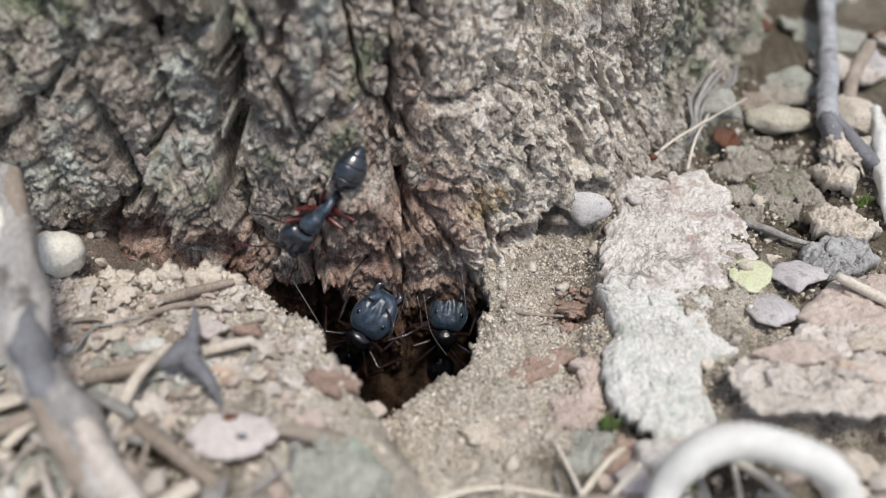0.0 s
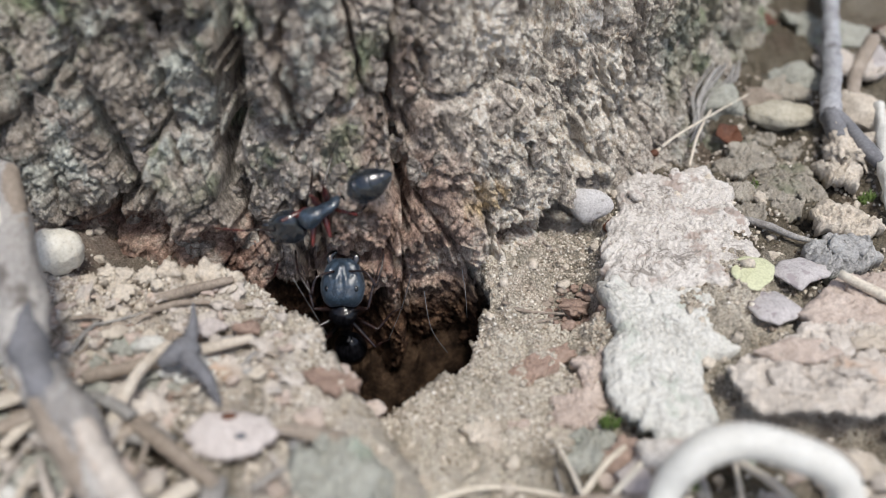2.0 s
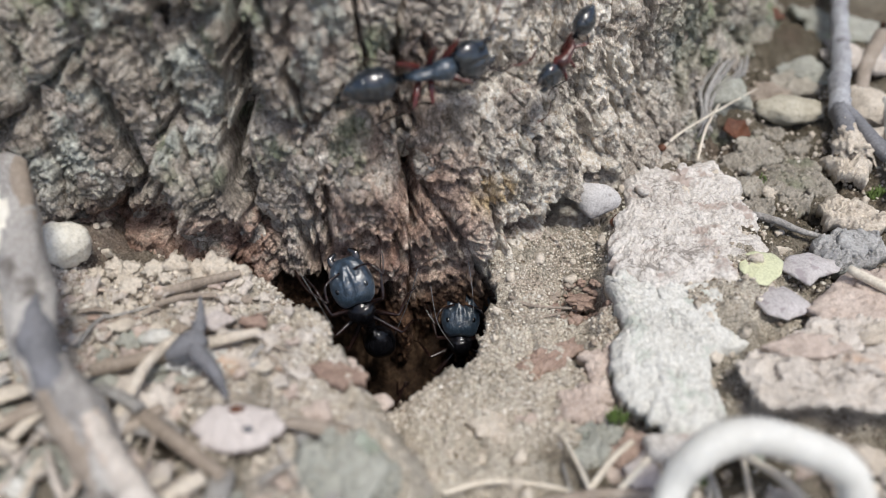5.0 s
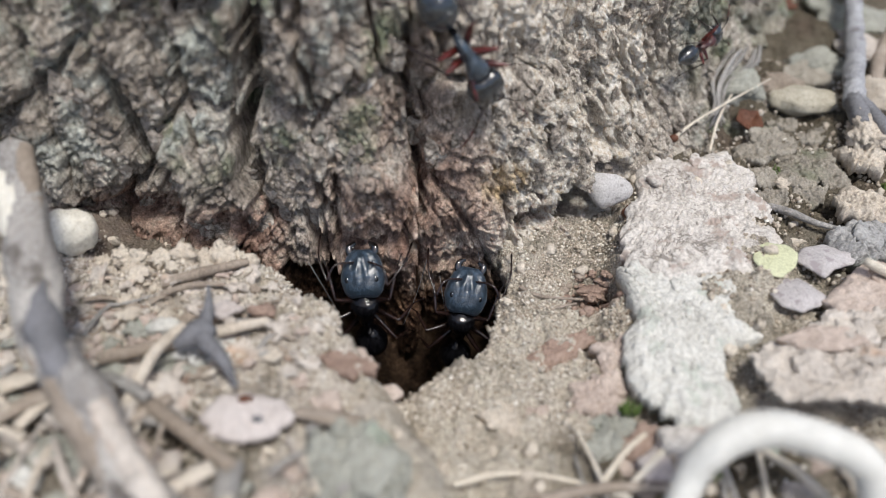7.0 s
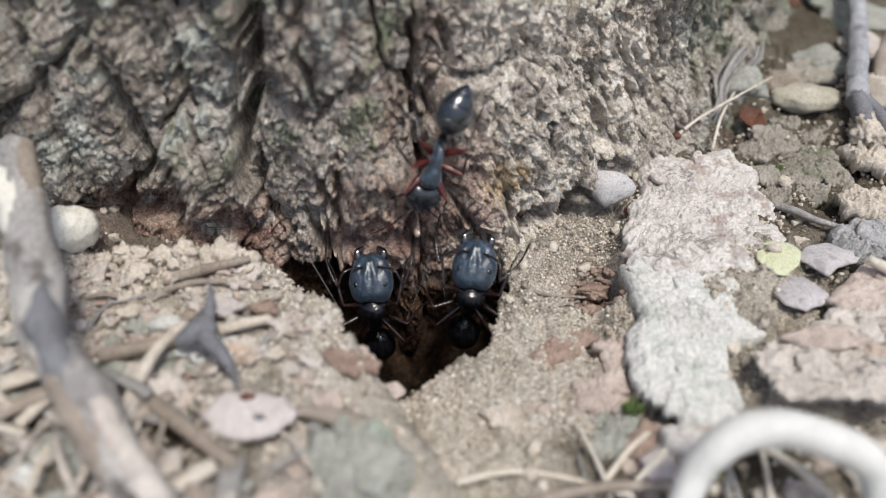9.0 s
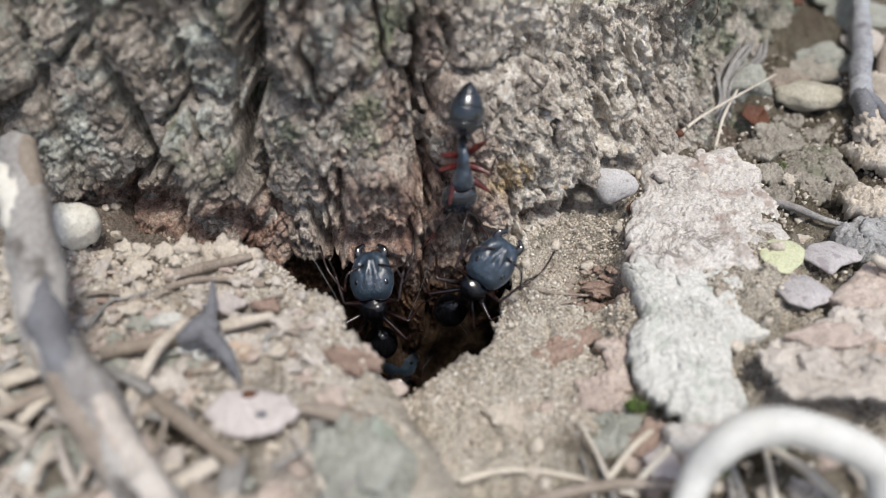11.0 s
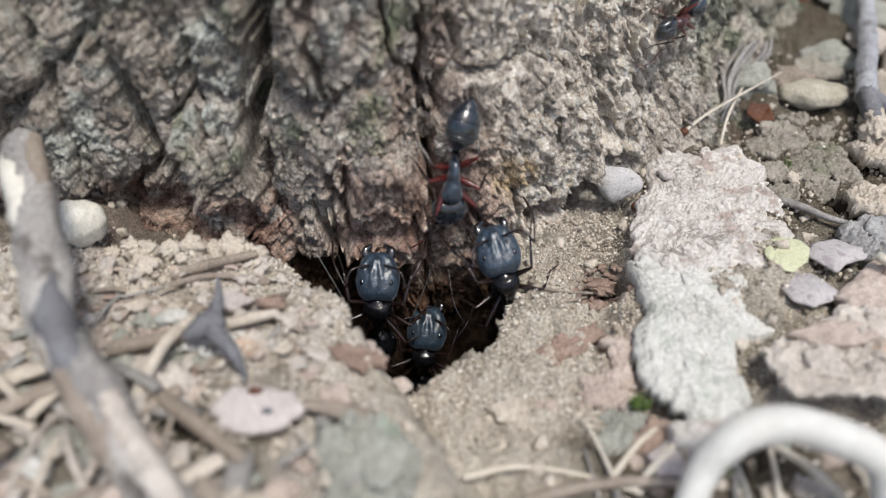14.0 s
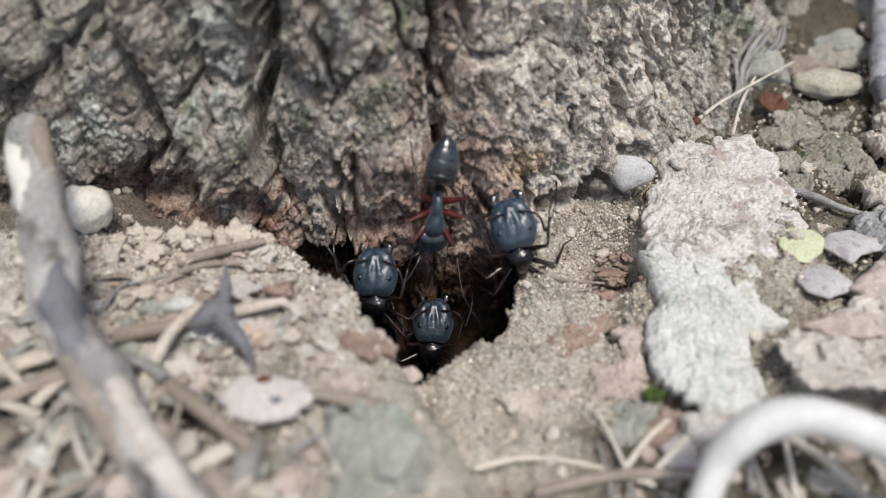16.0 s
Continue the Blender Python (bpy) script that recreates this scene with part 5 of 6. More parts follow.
# ---- the left-hand bank ----
def bank():
    stone("pebble", -28.2, -4.6, 3.5, 1.85, 1.6, 1.75, WHITE_STONE, 14, "rounded cream pebble at the trunk's foot", rough=0.08)
    for k, (x, y, r) in enumerate(((-26.2, -3.7, 0.7), (-24.9, -3.5, 0.75), (-23.6, -3.7, 0.85), (-21.7, -3.9, 0.75), (-20.8, -4.9, 0.45), (-20.2, -3.6, 0.9), (-18.6, -3.7, 0.85), (-17.4, -3.5, 1.1), (-16.4, -3.8, 0.9),
                                   (-25.4, -4.9, 0.45), (-22.6, -4.9, 0.4), (-18.2, -4.9, 0.45), (-15.3, -4.1, 0.6), (-24.2, -4.6, 0.5))):
        y -= 1.5
        stone("soil_crumb", x, y, z_at(x, y) + 0.45 * r, r * 1.05, r * 0.9, r, CLAY, 100 + k, "knobbly crumb of dried clay at the trunk's foot", "soil crumb", 0.3, level=4, group="soil crumbs along the trunk", sharp=0.7)
    plate("leaf", [(-15.2, -19.9), (-14.3, -18.6), (-12.6, -18.2), (-10.4, -18.6), (-9.5, -19.6), (-10.4, -21.0), (-12.2, -21.6), (-14.2, -21.1)], 2.7, 0.45, PINK_LEAF, 91, "round pinkish-grey dead leaf with a dark hole", "leaf", 0.35, 0.12, (0.0, 0.05), 0.3, 90, 14)
    # dark lump added where the leaf has its hole
    stone("seed", -11.6, -20.3, 2.95, 0.33, 0.22, 0.16, DARK_TWIG, 15, "small dark lump in place of the dead leaf's hole", "seed", 0.1, level=2)
    stone("bud_scale", -12.6, -18.9, 2.95, 0.45, 0.3, 0.2, RUST_LEAF, 16, "small orange-brown scale on the leaf", "scale", 0.2, level=2)
    thorn = twig("thorny_twig", [(-17.5, -15.4, 3.5), (-16.7, -15.1, 3.9), (-16.0, -14.7, 4.0), (-15.3, -14.9, 3.8)], [0.35, 0.7, 0.95, 0.5], DARK_TWIG, 92, "slate-grey twig node with curved thorns", "twig", 0.15, 12)
    twig("thorn", [(-16.0, -14.6, 4.0), (-15.9, -13.0, 4.4), (-16.2, -11.4, 4.9)], [0.55, 0.34, 0.06], DARK_TWIG, 93, "", "", 0.08, 10, parent=thorn)
    twig("thorn", [(-15.8, -15.2, 4.0), (-14.2, -16.8, 3.9), (-13.0, -18.6, 3.6)], [0.62, 0.42, 0.07], DARK_TWIG, 94, "", "", 0.08, 10, parent=thorn)
    for k, (pts, rad, mat, lab) in enumerate((
            ([(-29.9, -4.2, 10.1), (-29.0, -6.4, 9.7), (-27.2, -9.6, 9.0), (-25.3, -13.7, 8.0), (-23.4, -17.9, 6.6), (-20.6, -20.7, 5.6), (-18.7, -23.0, 4.8), (-16.8, -25.1, 3.9), (-13.4, -28, 2.8)], [1.15, 1.3, 1.25, 1.45, 1.3, 1.4, 1.2, 1.25, 1.2], OLD_WOOD, "crooked weathered grey stick leaning on the trunk"),
            ([(-22.6, -15.4, 2.3), (-20.2, -15.0, 2.6), (-17.6, -14.3, 2.7)], [0.5, 0.45, 0.5], BROWN_WOOD, "short brown twig on the soil bank"),
            ([(-19.6, -19.4, 2.5), (-18.8, -15.9, 3.3), (-17.6, -13.4, 3.1)], [0.42, 0.38, 0.4], TAN, "straw-coloured stalk crossing a twig"),
            ([(-15.6, -13.4, 2.6), (-14.0, -12.8, 2.6), (-12.6, -12.2, 2.4)], [0.42, 0.36, 0.3], TAN, "short tan stalk on the bank"),
            ([(-20.9, -8.3, 1.9), (-18.4, -7.5, 2.2), (-15.3, -6.0, 2.0)], [0.35, 0.42, 0.28], BROWN_WOOD, "brown twig lying on the soil bank"),
            ([(-19.4, -18.2, 2.4), (-15.8, -20.8, 2.6), (-12.4, -23.2, 2.5)], [0.45, 0.5, 0.45], BROWN_WOOD, "brown twig under the dead leaf"),
            ([(-20.6, -9.4, 2.0), (-18.6, -8.6, 2.1), (-16.4, -8.4, 2.0)], [0.22, 0.25, 0.18], BROWN_WOOD, "thin brown twig on the soil bank"))):
        made = twig("stick" if k == 0 else "twig", pts, rad, mat, 120 + k, lab, "stick" if k == 0 else "twig", 0.16 if k == 0 else 0.12, 22 if k == 0 else 9, 14 if k == 0 else 7)
        if k == 0:
            for j, (a, b, dx, dy, dz, wide) in enumerate(((0, 3, -0.25, -0.75, 0.15, 0.95), (0, 2, 0.75, -0.1, 0.45, 0.8), (3, 5, 0.45, -0.3, 0.4, 1.15), (4, 7, -0.35, -0.6, 0.25, 0.9), (5, 8, 0.5, -0.1, 0.6, 0.85))):
                run = [(p[0] + dx, p[1] + dy, p[2] + dz) for p in pts[a:b + 1]]
                twig("bark_strip", run, [0.5] + [wide] * (b - a - 1) + [0.45], (WHITE_STONE, BROWN_WOOD, DARK_TWIG, BROWN_WOOD, LITTER_BARK)[j], 880 + j, ("bare cream wood", "brown bark strip", "slate-dark bark strip", "brown bark strip", "bare pale wood")[j], "", 0.3, 14, 10, parent=made)
    stone("wood_crumb", -19.2, -12.8, 2.4, 1.3, 0.7, 0.5, PALE_SLAB, 17, "whitish crumb of wood beside the twigs", "wood", 0.2, level=3)
    stone("wood_crumb", -13.3, -11.2, 2.3, 0.9, 0.5, 0.5, RED_FLAKE, 18, "red-brown crumb of wood on the bank", "wood", 0.3, level=3)
    plate("bark_chip", [(-17.6, -11.2), (-15.8, -10.2), (-14.4, -11.0), (-15.6, -12.0)], 2.5, 0.5, PINK_LEAF, 95, "pale pink flake on the soil bank", "bark", 0.5, 0.2, around=50, inward=8)
    plate("bark_chip", [(-9.2, -14.4), (-7.4, -14.0), (-6.0, -14.8), (-5.1, -15.3), (-5.3, -16.2), (-6.2, -16.0), (-6.6, -16.6), (-8.4, -15.6)], z_at(-8.2, -15.0) + 0.6, 0.5, RED_FLAKE, 97, "torn pinkish bark chip reaching over the rim of the hole", "bark", 0.6, 0.25, (0.03, -0.05), 0.1, 60, 10)
    lump = plate("bark_piece", [(-8.6, -20.8), (-6.4, -19.6), (-4.2, -20.6), (-2.6, -22.4), (-3.4, -25.5), (-7.8, -26)], 2.4, 2.2, GREEN_BARK, 96, "grey-green lichened bark lump", "bark", 0.5, 0.7, (-0.1, -0.05), 0.8, 110, 18)
    crusts(lump, [(-8.6, -20.8), (-6.4, -19.6), (-4.2, -20.6), (-2.6, -22.4), (-3.4, -25.5), (-7.8, -26)], 3.0, 6, GREEN_BARK, 920)
    rng = random.Random(177)
    for k in range(150):  # crumbled bark over the bank
        x, y, r = rng.uniform(-31, -9), rng.uniform(-19, -6), rng.uniform(0.25, 0.75)
        if float(inside(np.array([x]), np.array([y]), MOUTH)[0]) < 1.6 or math.hypot(x + 12.4, y + 19.6) < 3.6:
            continue
        ring = [(x + r * math.cos(b) * rng.uniform(0.9, 1.6), y + r * math.sin(b)) for b in np.linspace(0, 6.28, 8)[:-1]]
        plate("litter_flake", ring, z_at(x, y) + 0.3, 0.3, (LITTER_BARK, FLAKE, BROWN_WOOD, LITTER_BARK, CLAY, LITTER_BARK)[k % 6], 1000 + k, "crumbled pale flake of bark on the bank", "litter", 1.2, 0.35, (rng.uniform(-0.5, 0.5), rng.uniform(-0.4, 0.4)), 0.05, 26, 5, group="litter flakes")
    rng = random.Random(178)
    for k in range(46):  # brown splinters and bits of twig lying over the bank
        x, y, a, ln, r = rng.uniform(-26, -10), rng.uniform(-18, -9.5), rng.uniform(-0.5, 1.3), rng.uniform(0.8, 3.4), rng.uniform(0.08, 0.3)
        if float(inside(np.array([x]), np.array([y]), MOUTH)[0]) < 2.4 or math.hypot(x + 12.4, y + 19.6) < 4.4:
            continue
        dx, dy = math.cos(a) * ln / 2, math.sin(a) * ln / 2
        ends = [(x - dx, y - dy), (x + rng.uniform(-0.2, 0.2), y + rng.uniform(-0.2, 0.2)), (x + dx, y + dy)]
        twig("splinter", [(p, q, z_at(p, q) + r * 0.8 + 0.1) for p, q in ends], [r, r * 1.1, r * 0.6], (BROWN_WOOD, RED_FLAKE, GREY_WOOD, BROWN_WOOD)[k % 4], 1200 + k, ("brown splinter of wood on the soil bank", "red-brown splinter of bark on the soil bank", "grey splinter of wood on the soil bank", "brown splinter of wood on the soil bank")[k % 4], "splinter", 0.2, 7, 4, 0.7, group="splinters on the bank")
    rng = random.Random(77)
    for k in range(95):  # dry stalks and splinters heaped in the near corner
        x, y, a, ln = rng.uniform(-31, -7), rng.uniform(-27, -17.5), rng.uniform(0.5, 2.9), rng.uniform(2, 6)
        if math.hypot(x + 12.4, y + 19.6) < 2.6 + ln / 2:
            continue
        z = z_at(x, y) + 0.3 + 1.3 * rng.random()
        dx, dy = math.cos(a) * ln / 2, math.sin(a) * ln / 2
        r = rng.uniform(0.16, 0.8)
        twig("dry_stalk", [(x - dx, y - dy, max(z, z_at(x - dx, y - dy) + 0.2)), (x + rng.uniform(-0.2, 0.2), y, z + 0.15), (x + dx, y + dy, max(z, z_at(x + dx, y + dy) + 0.2))], [r, r * 0.95, r * 0.7], (LITTER_BARK, GREY_WOOD, BROWN_WOOD, CLAY)[k % 4], 200 + k,
             ("pale dry stalk in a heap of litter", "grey dry stalk in a heap of litter", "brown dry stalk in a heap of litter", "pale tan dry stalk in a heap of litter")[k % 4], "stalk", 0.32, 9, 6, 0.5, group="dry stalks in litter")
    for k in range(110):
        x, y, r = rng.uniform(-31, -6), rng.uniform(-27, -12), rng.uniform(0.4, 1.4)
        if math.hypot(x + 12.4, y + 19.6) < 4.2 or (x > -13 and y > -18):
            continue
        ring = [(x + r * math.cos(b) * rng.uniform(0.9, 1.6), y + r * math.sin(b)) for b in np.linspace(0, 6.28, 8)[:-1]]
        plate("litter_flake", ring, z_at(x, y) + 0.4, 0.35, (FLAKE, PALE_SLAB, LITTER_BARK, GREEN_BARK)[k % 4], 3000 + k, "broken flake of bark and dead leaf", "litter", 1.2, 0.4, (rng.uniform(-0.4, 0.4), rng.uniform(-0.3, 0.3)), 0.1, 36, 6, group="litter flakes")


bank()


# ---- near edge on the right ----
def near_right():
    twig("bent_stem", [(10.6, -26.6, -1.6), (11.0, -25.6, 0.8), (12.1, -23.7, 3.0), (13.0, -23.1, 4.4), (14.3, -22.6, 5.2), (16.1, -22.5, 5.6), (17.9, -23.0, 5.6), (19.7, -23.6, 5.2), (20.9, -24.2, 4.2), (21.5, -25.599999999999998, 2.0), (21.799999999999997, -26.4, -1.8)], [0.7, 0.75, 0.85, 0.95, 1.0, 1.0, 1.0, 1.0, 0.95, 0.9, 0.85], PALE_STEM, 140, "bleached whitish stem bent in an arch", "stem", 0.05, 14)
    for k, (pts, r, mat) in enumerate((([(18.0, -19.6, -0.6), (19.2, -21.6, 0.3), (21.0, -24.4, 0.2)], 0.26, STRAW), ([(-0.4, -21.6, -1.6), (2.6, -20.9, -1.4), (6.4, -21.2, -1.6), (10, -22.4, -1.6)], 0.2, STRAW), ([(9.4, -22.2, -1.6), (12.2, -19.6, -0.9), (13.2, -18.6, -0.8)], 0.24, STRAW),
                                       ([(8.2, -21.6, -1.7), (10.0, -19.4, -1.4), (11.6, -18.0, -1.4)], 0.22, STRAW), ([(12.6, -23.4, -1.2), (12.8, -20.8, -1.0), (12.7, -19.2, -0.9)], 0.2, BROWN_WOOD), ([(3.0, -23.0, -1.6), (8.0, -21.9, -1.3), (12.0, -21.9, -1.2)], 0.34, BROWN_WOOD))):
        twig("straw" if mat is STRAW else "twig", pts, [r, r * 1.05, r * 0.8] + [r * 0.6] * (len(pts) - 3), mat, 150 + k, "dry straw-coloured stalk on the soil" if mat is STRAW else "thin brown twig on the soil", "straw" if mat is STRAW else "twig", 0.1, 8)
    plate("leaf", [(10.6, -19.9), (12.5, -18.3), (16.3, -18.6), (16.0, -20.6), (13.6, -21.8), (11.0, -21.4)], -1.2, 0.4, PINK_LEAF, 160, "dull pinkish dead leaf under stalks", "leaf", 0.3, 0.2, (0.0, -0.05), 0.2, 70, 10)
    plate("bark_chip", [(9.6, -18.6), (11.6, -17.0), (13.0, -17.6), (12.4, -19.0), (10.6, -19.6)], -1.5, 0.6, RED_FLAKE, 161, "reddish-brown chip in a hollow", "bark", 0.6, 0.3, (0.1, 0.1), 0.1, 60, 10)
    rng = random.Random(31)
    for k in range(26):
        x, y, a, ln, r = rng.uniform(2, 32), rng.uniform(-26, -19), rng.uniform(0, 3.1), rng.uniform(2, 6), rng.uniform(0.1, 0.3)
        dx, dy, z = math.cos(a) * ln / 2, math.sin(a) * ln / 2, z_at(x, y) + 0.5
        twig("dry_stalk", [(x - dx, y - dy, max(z, z_at(x - dx, y - dy) + 0.1)), (x, y, z + 0.2), (x + dx, y + dy, max(z, z_at(x + dx, y + dy) + 0.1))], [r, r, r * 0.7], (STRAW, BROWN_WOOD, GREY_WOOD)[k % 3], 600 + k,
             ("pale dry stalk on dark soil", "brown dry stalk on dark soil", "grey dry stalk on dark soil")[k % 3], "stalk", 0.12, 7, 4, group="dry stalks in litter")
    for k in range(34):
        x, y, r = rng.uniform(8, 34), rng.uniform(-26, -18), rng.uniform(0.5, 1.4)
        ring = [(x + r * math.cos(b) * rng.uniform(0.9, 1.5), y + r * math.sin(b)) for b in np.linspace(0, 6.28, 8)[:-1]]
        plate("litter_flake", ring, z_at(x, y) + 0.3, 0.4, (LITTER_BARK, FLAKE, GREEN_BARK, TAN)[k % 4], 400 + k, "broken flake of bark and dead leaf", "litter", 0.5, 0.3, (rng.uniform(-0.4, 0.4), rng.uniform(-0.3, 0.3)), 0.1, 36, 6, group="litter flakes")


near_right()


# ---- sand and crumbs over the soil ----
def scatter(name, count, low, high, box, seed, material, label, level, clump=0.0, sink=0.15):
    rng = np.random.RandomState(seed)
    bm = bmesh.new()
    bmesh.ops.create_icosphere(bm, subdivisions=level, radius=1)
    unit = np.array([v.co[:] for v in bm.verts])
    tri = np.array([[v.index for v in f.verts] for f in bm.faces])
    bm.free()
    x, y = rng.uniform(box[0], box[1], count * 3), rng.uniform(box[2], box[3], count * 3)
    keep = (perlin(x / 4, y / 4, seed) + 0.6 * perlin(x / 1.3, y / 1.3, seed + 1) > clump - rng.rand(count * 3) * 0.9) & (inside(x, y, MOUTH) > 0.15)
    x, y = x[keep][:count], y[keep][:count]
    n = len(x)
    r = low + (high - low) * rng.rand(n) ** 2.5
    z = ground_height(x, y) + r * (0.5 - sink)
    shape = unit[None] * (1 + 0.28 * rng.randn(n, len(unit), 1).clip(-1.5, 1.5)) * (r[:, None] * rng.uniform(0.7, 1.25, (n, 3)))[:, None, :]
    co = shape + np.stack([x, y, z], 1)[:, None, :]
    me = bpy.data.meshes.new(name)
    me.vertices.add(n * len(unit))
    me.vertices.foreach_set("co", (co * MM).astype(np.float32).ravel())
    faces = (tri[None] + (np.arange(n) * len(unit))[:, None, None]).reshape(-1, 3).astype(np.int32)
    me.loops.add(faces.size)
    me.loops.foreach_set("vertex_index", faces.ravel())
    me.polygons.add(len(faces))
    me.polygons.foreach_set("loop_start", np.arange(len(faces), dtype=np.int32) * 3)
    me.update(calc_edges=True)
    me.materials.append(material)
    return tagged(new(name, me), label, "soil", kind="stuff")


def sand_material():
    m, n, l, b = shader("sand_grains", 0.8, 0.4)
    geo = n.new("ShaderNodeNewGeometry")
    c = ramp(n, l, geo.outputs["Random Per Island"], [(0.0, (0.25, 0.205, 0.16)), (0.3, (0.45, 0.39, 0.32)), (0.65, (0.60, 0.545, 0.465)), (0.9, (0.74, 0.69, 0.615)), (1.0, (0.82, 0.79, 0.735))])
    l.new(mixed(n, l, c, (0.40, 0.33, 0.27), band(n, l, grain(n, l, 5000, 2), 0.5, 0.7)), b.inputs["Base Color"])
    return m


SAND = sand_material()
scatter("sand", 13000, 0.04, 0.14, (-6, 15, -18, 8), 5, SAND, "coarse pale sand grains round the hole", 1, 0.35, 0.3)
scatter("sand", 9000, 0.05, 0.18, (-32, -6, -22, -2), 6, SAND, "pale sand grains on the soil bank", 1, 0.3)
scatter("sand", 6000, 0.06, 0.24, (10, 42, -24, 30), 7, SAND, "sand and dust between bark pieces", 1, 0.35)
scatter("soil_crumbs", 420, 0.18, 0.6, (-32, 40, -26, 22), 9, CLAY, "scattered small crumbs of dry soil", 2, 0.3)


# ---- loose flakes of bark on the trunk ----
def bark_flakes(trunk):
    rng = random.Random(12)
    shapes = []
    for k in range(8):
        ring = [(math.cos(a) * (0.5 + 0.4 * rng.random()), math.sin(a) * (0.8 + 0.6 * rng.random())) for a in np.linspace(0, 6.28, 10)[:-1]]
        ob = plate("bark_flake", ring, 0, 0.25, BARK, 500 + k, "", "", 0.5, 0.22, (0, 0), 0.05, 44, 8, fine=2.6)
        shapes.append(ob.data)
        bpy.data.objects.remove(ob)
    large = [(-12.3, 2.6, 2.6), (-13.4, 4.6, 1.8), (-8.6, 14.5, 1.7), (-6.2, 13.2, 1.6), (-9.5, 9.0, 1.5), (-19.0, 9.5, 1.6), (-28, 12, 1.6), (8.5, 6.8, 1.2), (4.8, 8.8, 1.3), (-1.6, 7.2, 1.2)]
    for k in range(110):
        s, z = rng.uniform(-40, 40), rng.uniform(0.5, 21)
        big = rng.uniform(0.4, 1.2) * (1.3 if s < 0 else 0.7)
        if k < len(large):
            s, z, big = large[k]
        elif -9 < s < 4 and z < 5:
            continue
        x, y, nx, ny = [float(v) for v in trunk_base(np.array(s), np.array(z))]
        px, py = [float(v.mean()) for v in trunk_place(np.array([s - 0.4, s, s + 0.4, s]), np.array([z, z, z, z + 0.6]), 0.1)]
        out = Vector((nx, ny, 0.1)).normalized()
        up = (Vector((0, 0, 1)) - out * out.z).normalized()
        turn = Matrix((up.cross(out), up, out)).transposed().to_4x4()
        ob = new("bark_flake", shapes[k % 8])
        ob.parent = trunk
        ob.matrix_basis = Matrix.Translation(Vector((px, py, z)) * MM) @ turn @ pose(0, 0, 0, rng.uniform(2, 16), rng.uniform(-12, 12), rng.uniform(-25, 25)) @ Matrix.Scale(big, 4)


bark_flakes(TRUNK)
plug_x, plug_y = [float(v) for v in trunk_place(np.array([-2.75]), np.array([9.1]))]
stone("bark_crumb", plug_x, plug_y, 9.1, 0.5, 0.4, 0.42, TAN, 19, "pale tan crumb stuck beside a hole in the bark", "bark", 0.2, level=3)


# ---- what moves: seconds, place of the neck (mm) and turn (degrees) ----
SOLDIER_ROWS = [
    (0, -6.35, -5.65, -3.98, 99, 26, -24), (0.2, -6.18, -5.51, -3.11, 99, 20, -18), (0.4, -6.11, -5.47, -3.14, 100, 6, -6), (0.6, -6.14, -5.57, -3.35, 100, 7, -6),
    (0.8, -6.43, -5.43, -3.30, 100, 0, 0), (1, -6.37, -5.36, -2.49, 100, -16, 15), (1.2, -7.52, -5.37, -1.79, 100, -5, 5), (1.5, -7.62, -5.36, -1.81, 100, -2, 2),
    (2.1, -7.72, -5.31, -1.71, 100, 0, 0), (2.5, -7.14, -5.49, -1.91, 100, -2, 2), (3.3, -6.98, -5.61, -1.76, 100, -6, 6), (4.2, -6.81, -5.54, -1.80, 100, -20, 18),
    (6.3, -7.31, -5.41, -2.26, 99, -1, 1), (7, -7.33, -5.21, -2.60, 99, -1, 1), (9, -6.89, -5.43, -3.13, 99, -2, 2), (11.3, -7.04, -5.33, -3.23, 98, -3, 3),
    (12.5, -7.19, -5.27, -3.29, 98, 2, -2), (14, -6.99, -5.60, -3.31, 98, 2, -1), (14.5, -7.21, -5.93, -3.38, 96, 0, 0), (15.2, -7.67, -5.49, -3.73, 98, 0, 0),
    (16, -7.90, -5.52, -4.12, 98, 0, 0),
]
DOORKEEPER_ROWS = [
    (0, 0.25, -1.30, -8.20, 97, 6, -5), (0.3, 0.80, -0.60, -11.00, 90, 2, -2), (0.7, 0.38, 1.19, -16.34, 80, 0, 0), (2.9, 0.28, 2.84, -17.60, 80, 0, 0),
    (5, 0.95, -1.61, -9.75, 94, 0, 0), (6.3, 0.46, -4.66, -4.70, 99, 4, -4), (7, 0.22, -4.82, -4.69, 99, 6, -6), (7.7, 0.24, -4.97, -4.36, 99, 8, -7),
    (8, 0.88, -4.91, -0.68, 103, 11, -10), (8.6, 0.53, -5.21, -0.92, 104, 8, -7), (9, 0.71, -5.73, -1.28, 99, 6, -6), (11.3, 1.07, -5.55, -0.60, 98, 29, -27),
    (11.9, 1.92, -4.68, 0.84, 102, 16, -15), (12.5, 2.35, -4.60, 1.56, 103, 4, -4), (13.4, 2.21, -4.85, 1.59, 103, -3, 3), (13.7, 2.11, -5.45, 0.02, 98, -8, 7),
    (14, 2.57, -5.57, -0.40, 93, -12, 11), (14.5, 1.77, -5.40, 0.20, 98, -2, 2), (15.2, 1.54, -5.37, -0.64, 98, -8, 7), (15.6, 2.15, -4.77, 0.33, 101, -15, 14),
    (16, 2.86, -4.71, 0.34, 102, -9, 8),
]
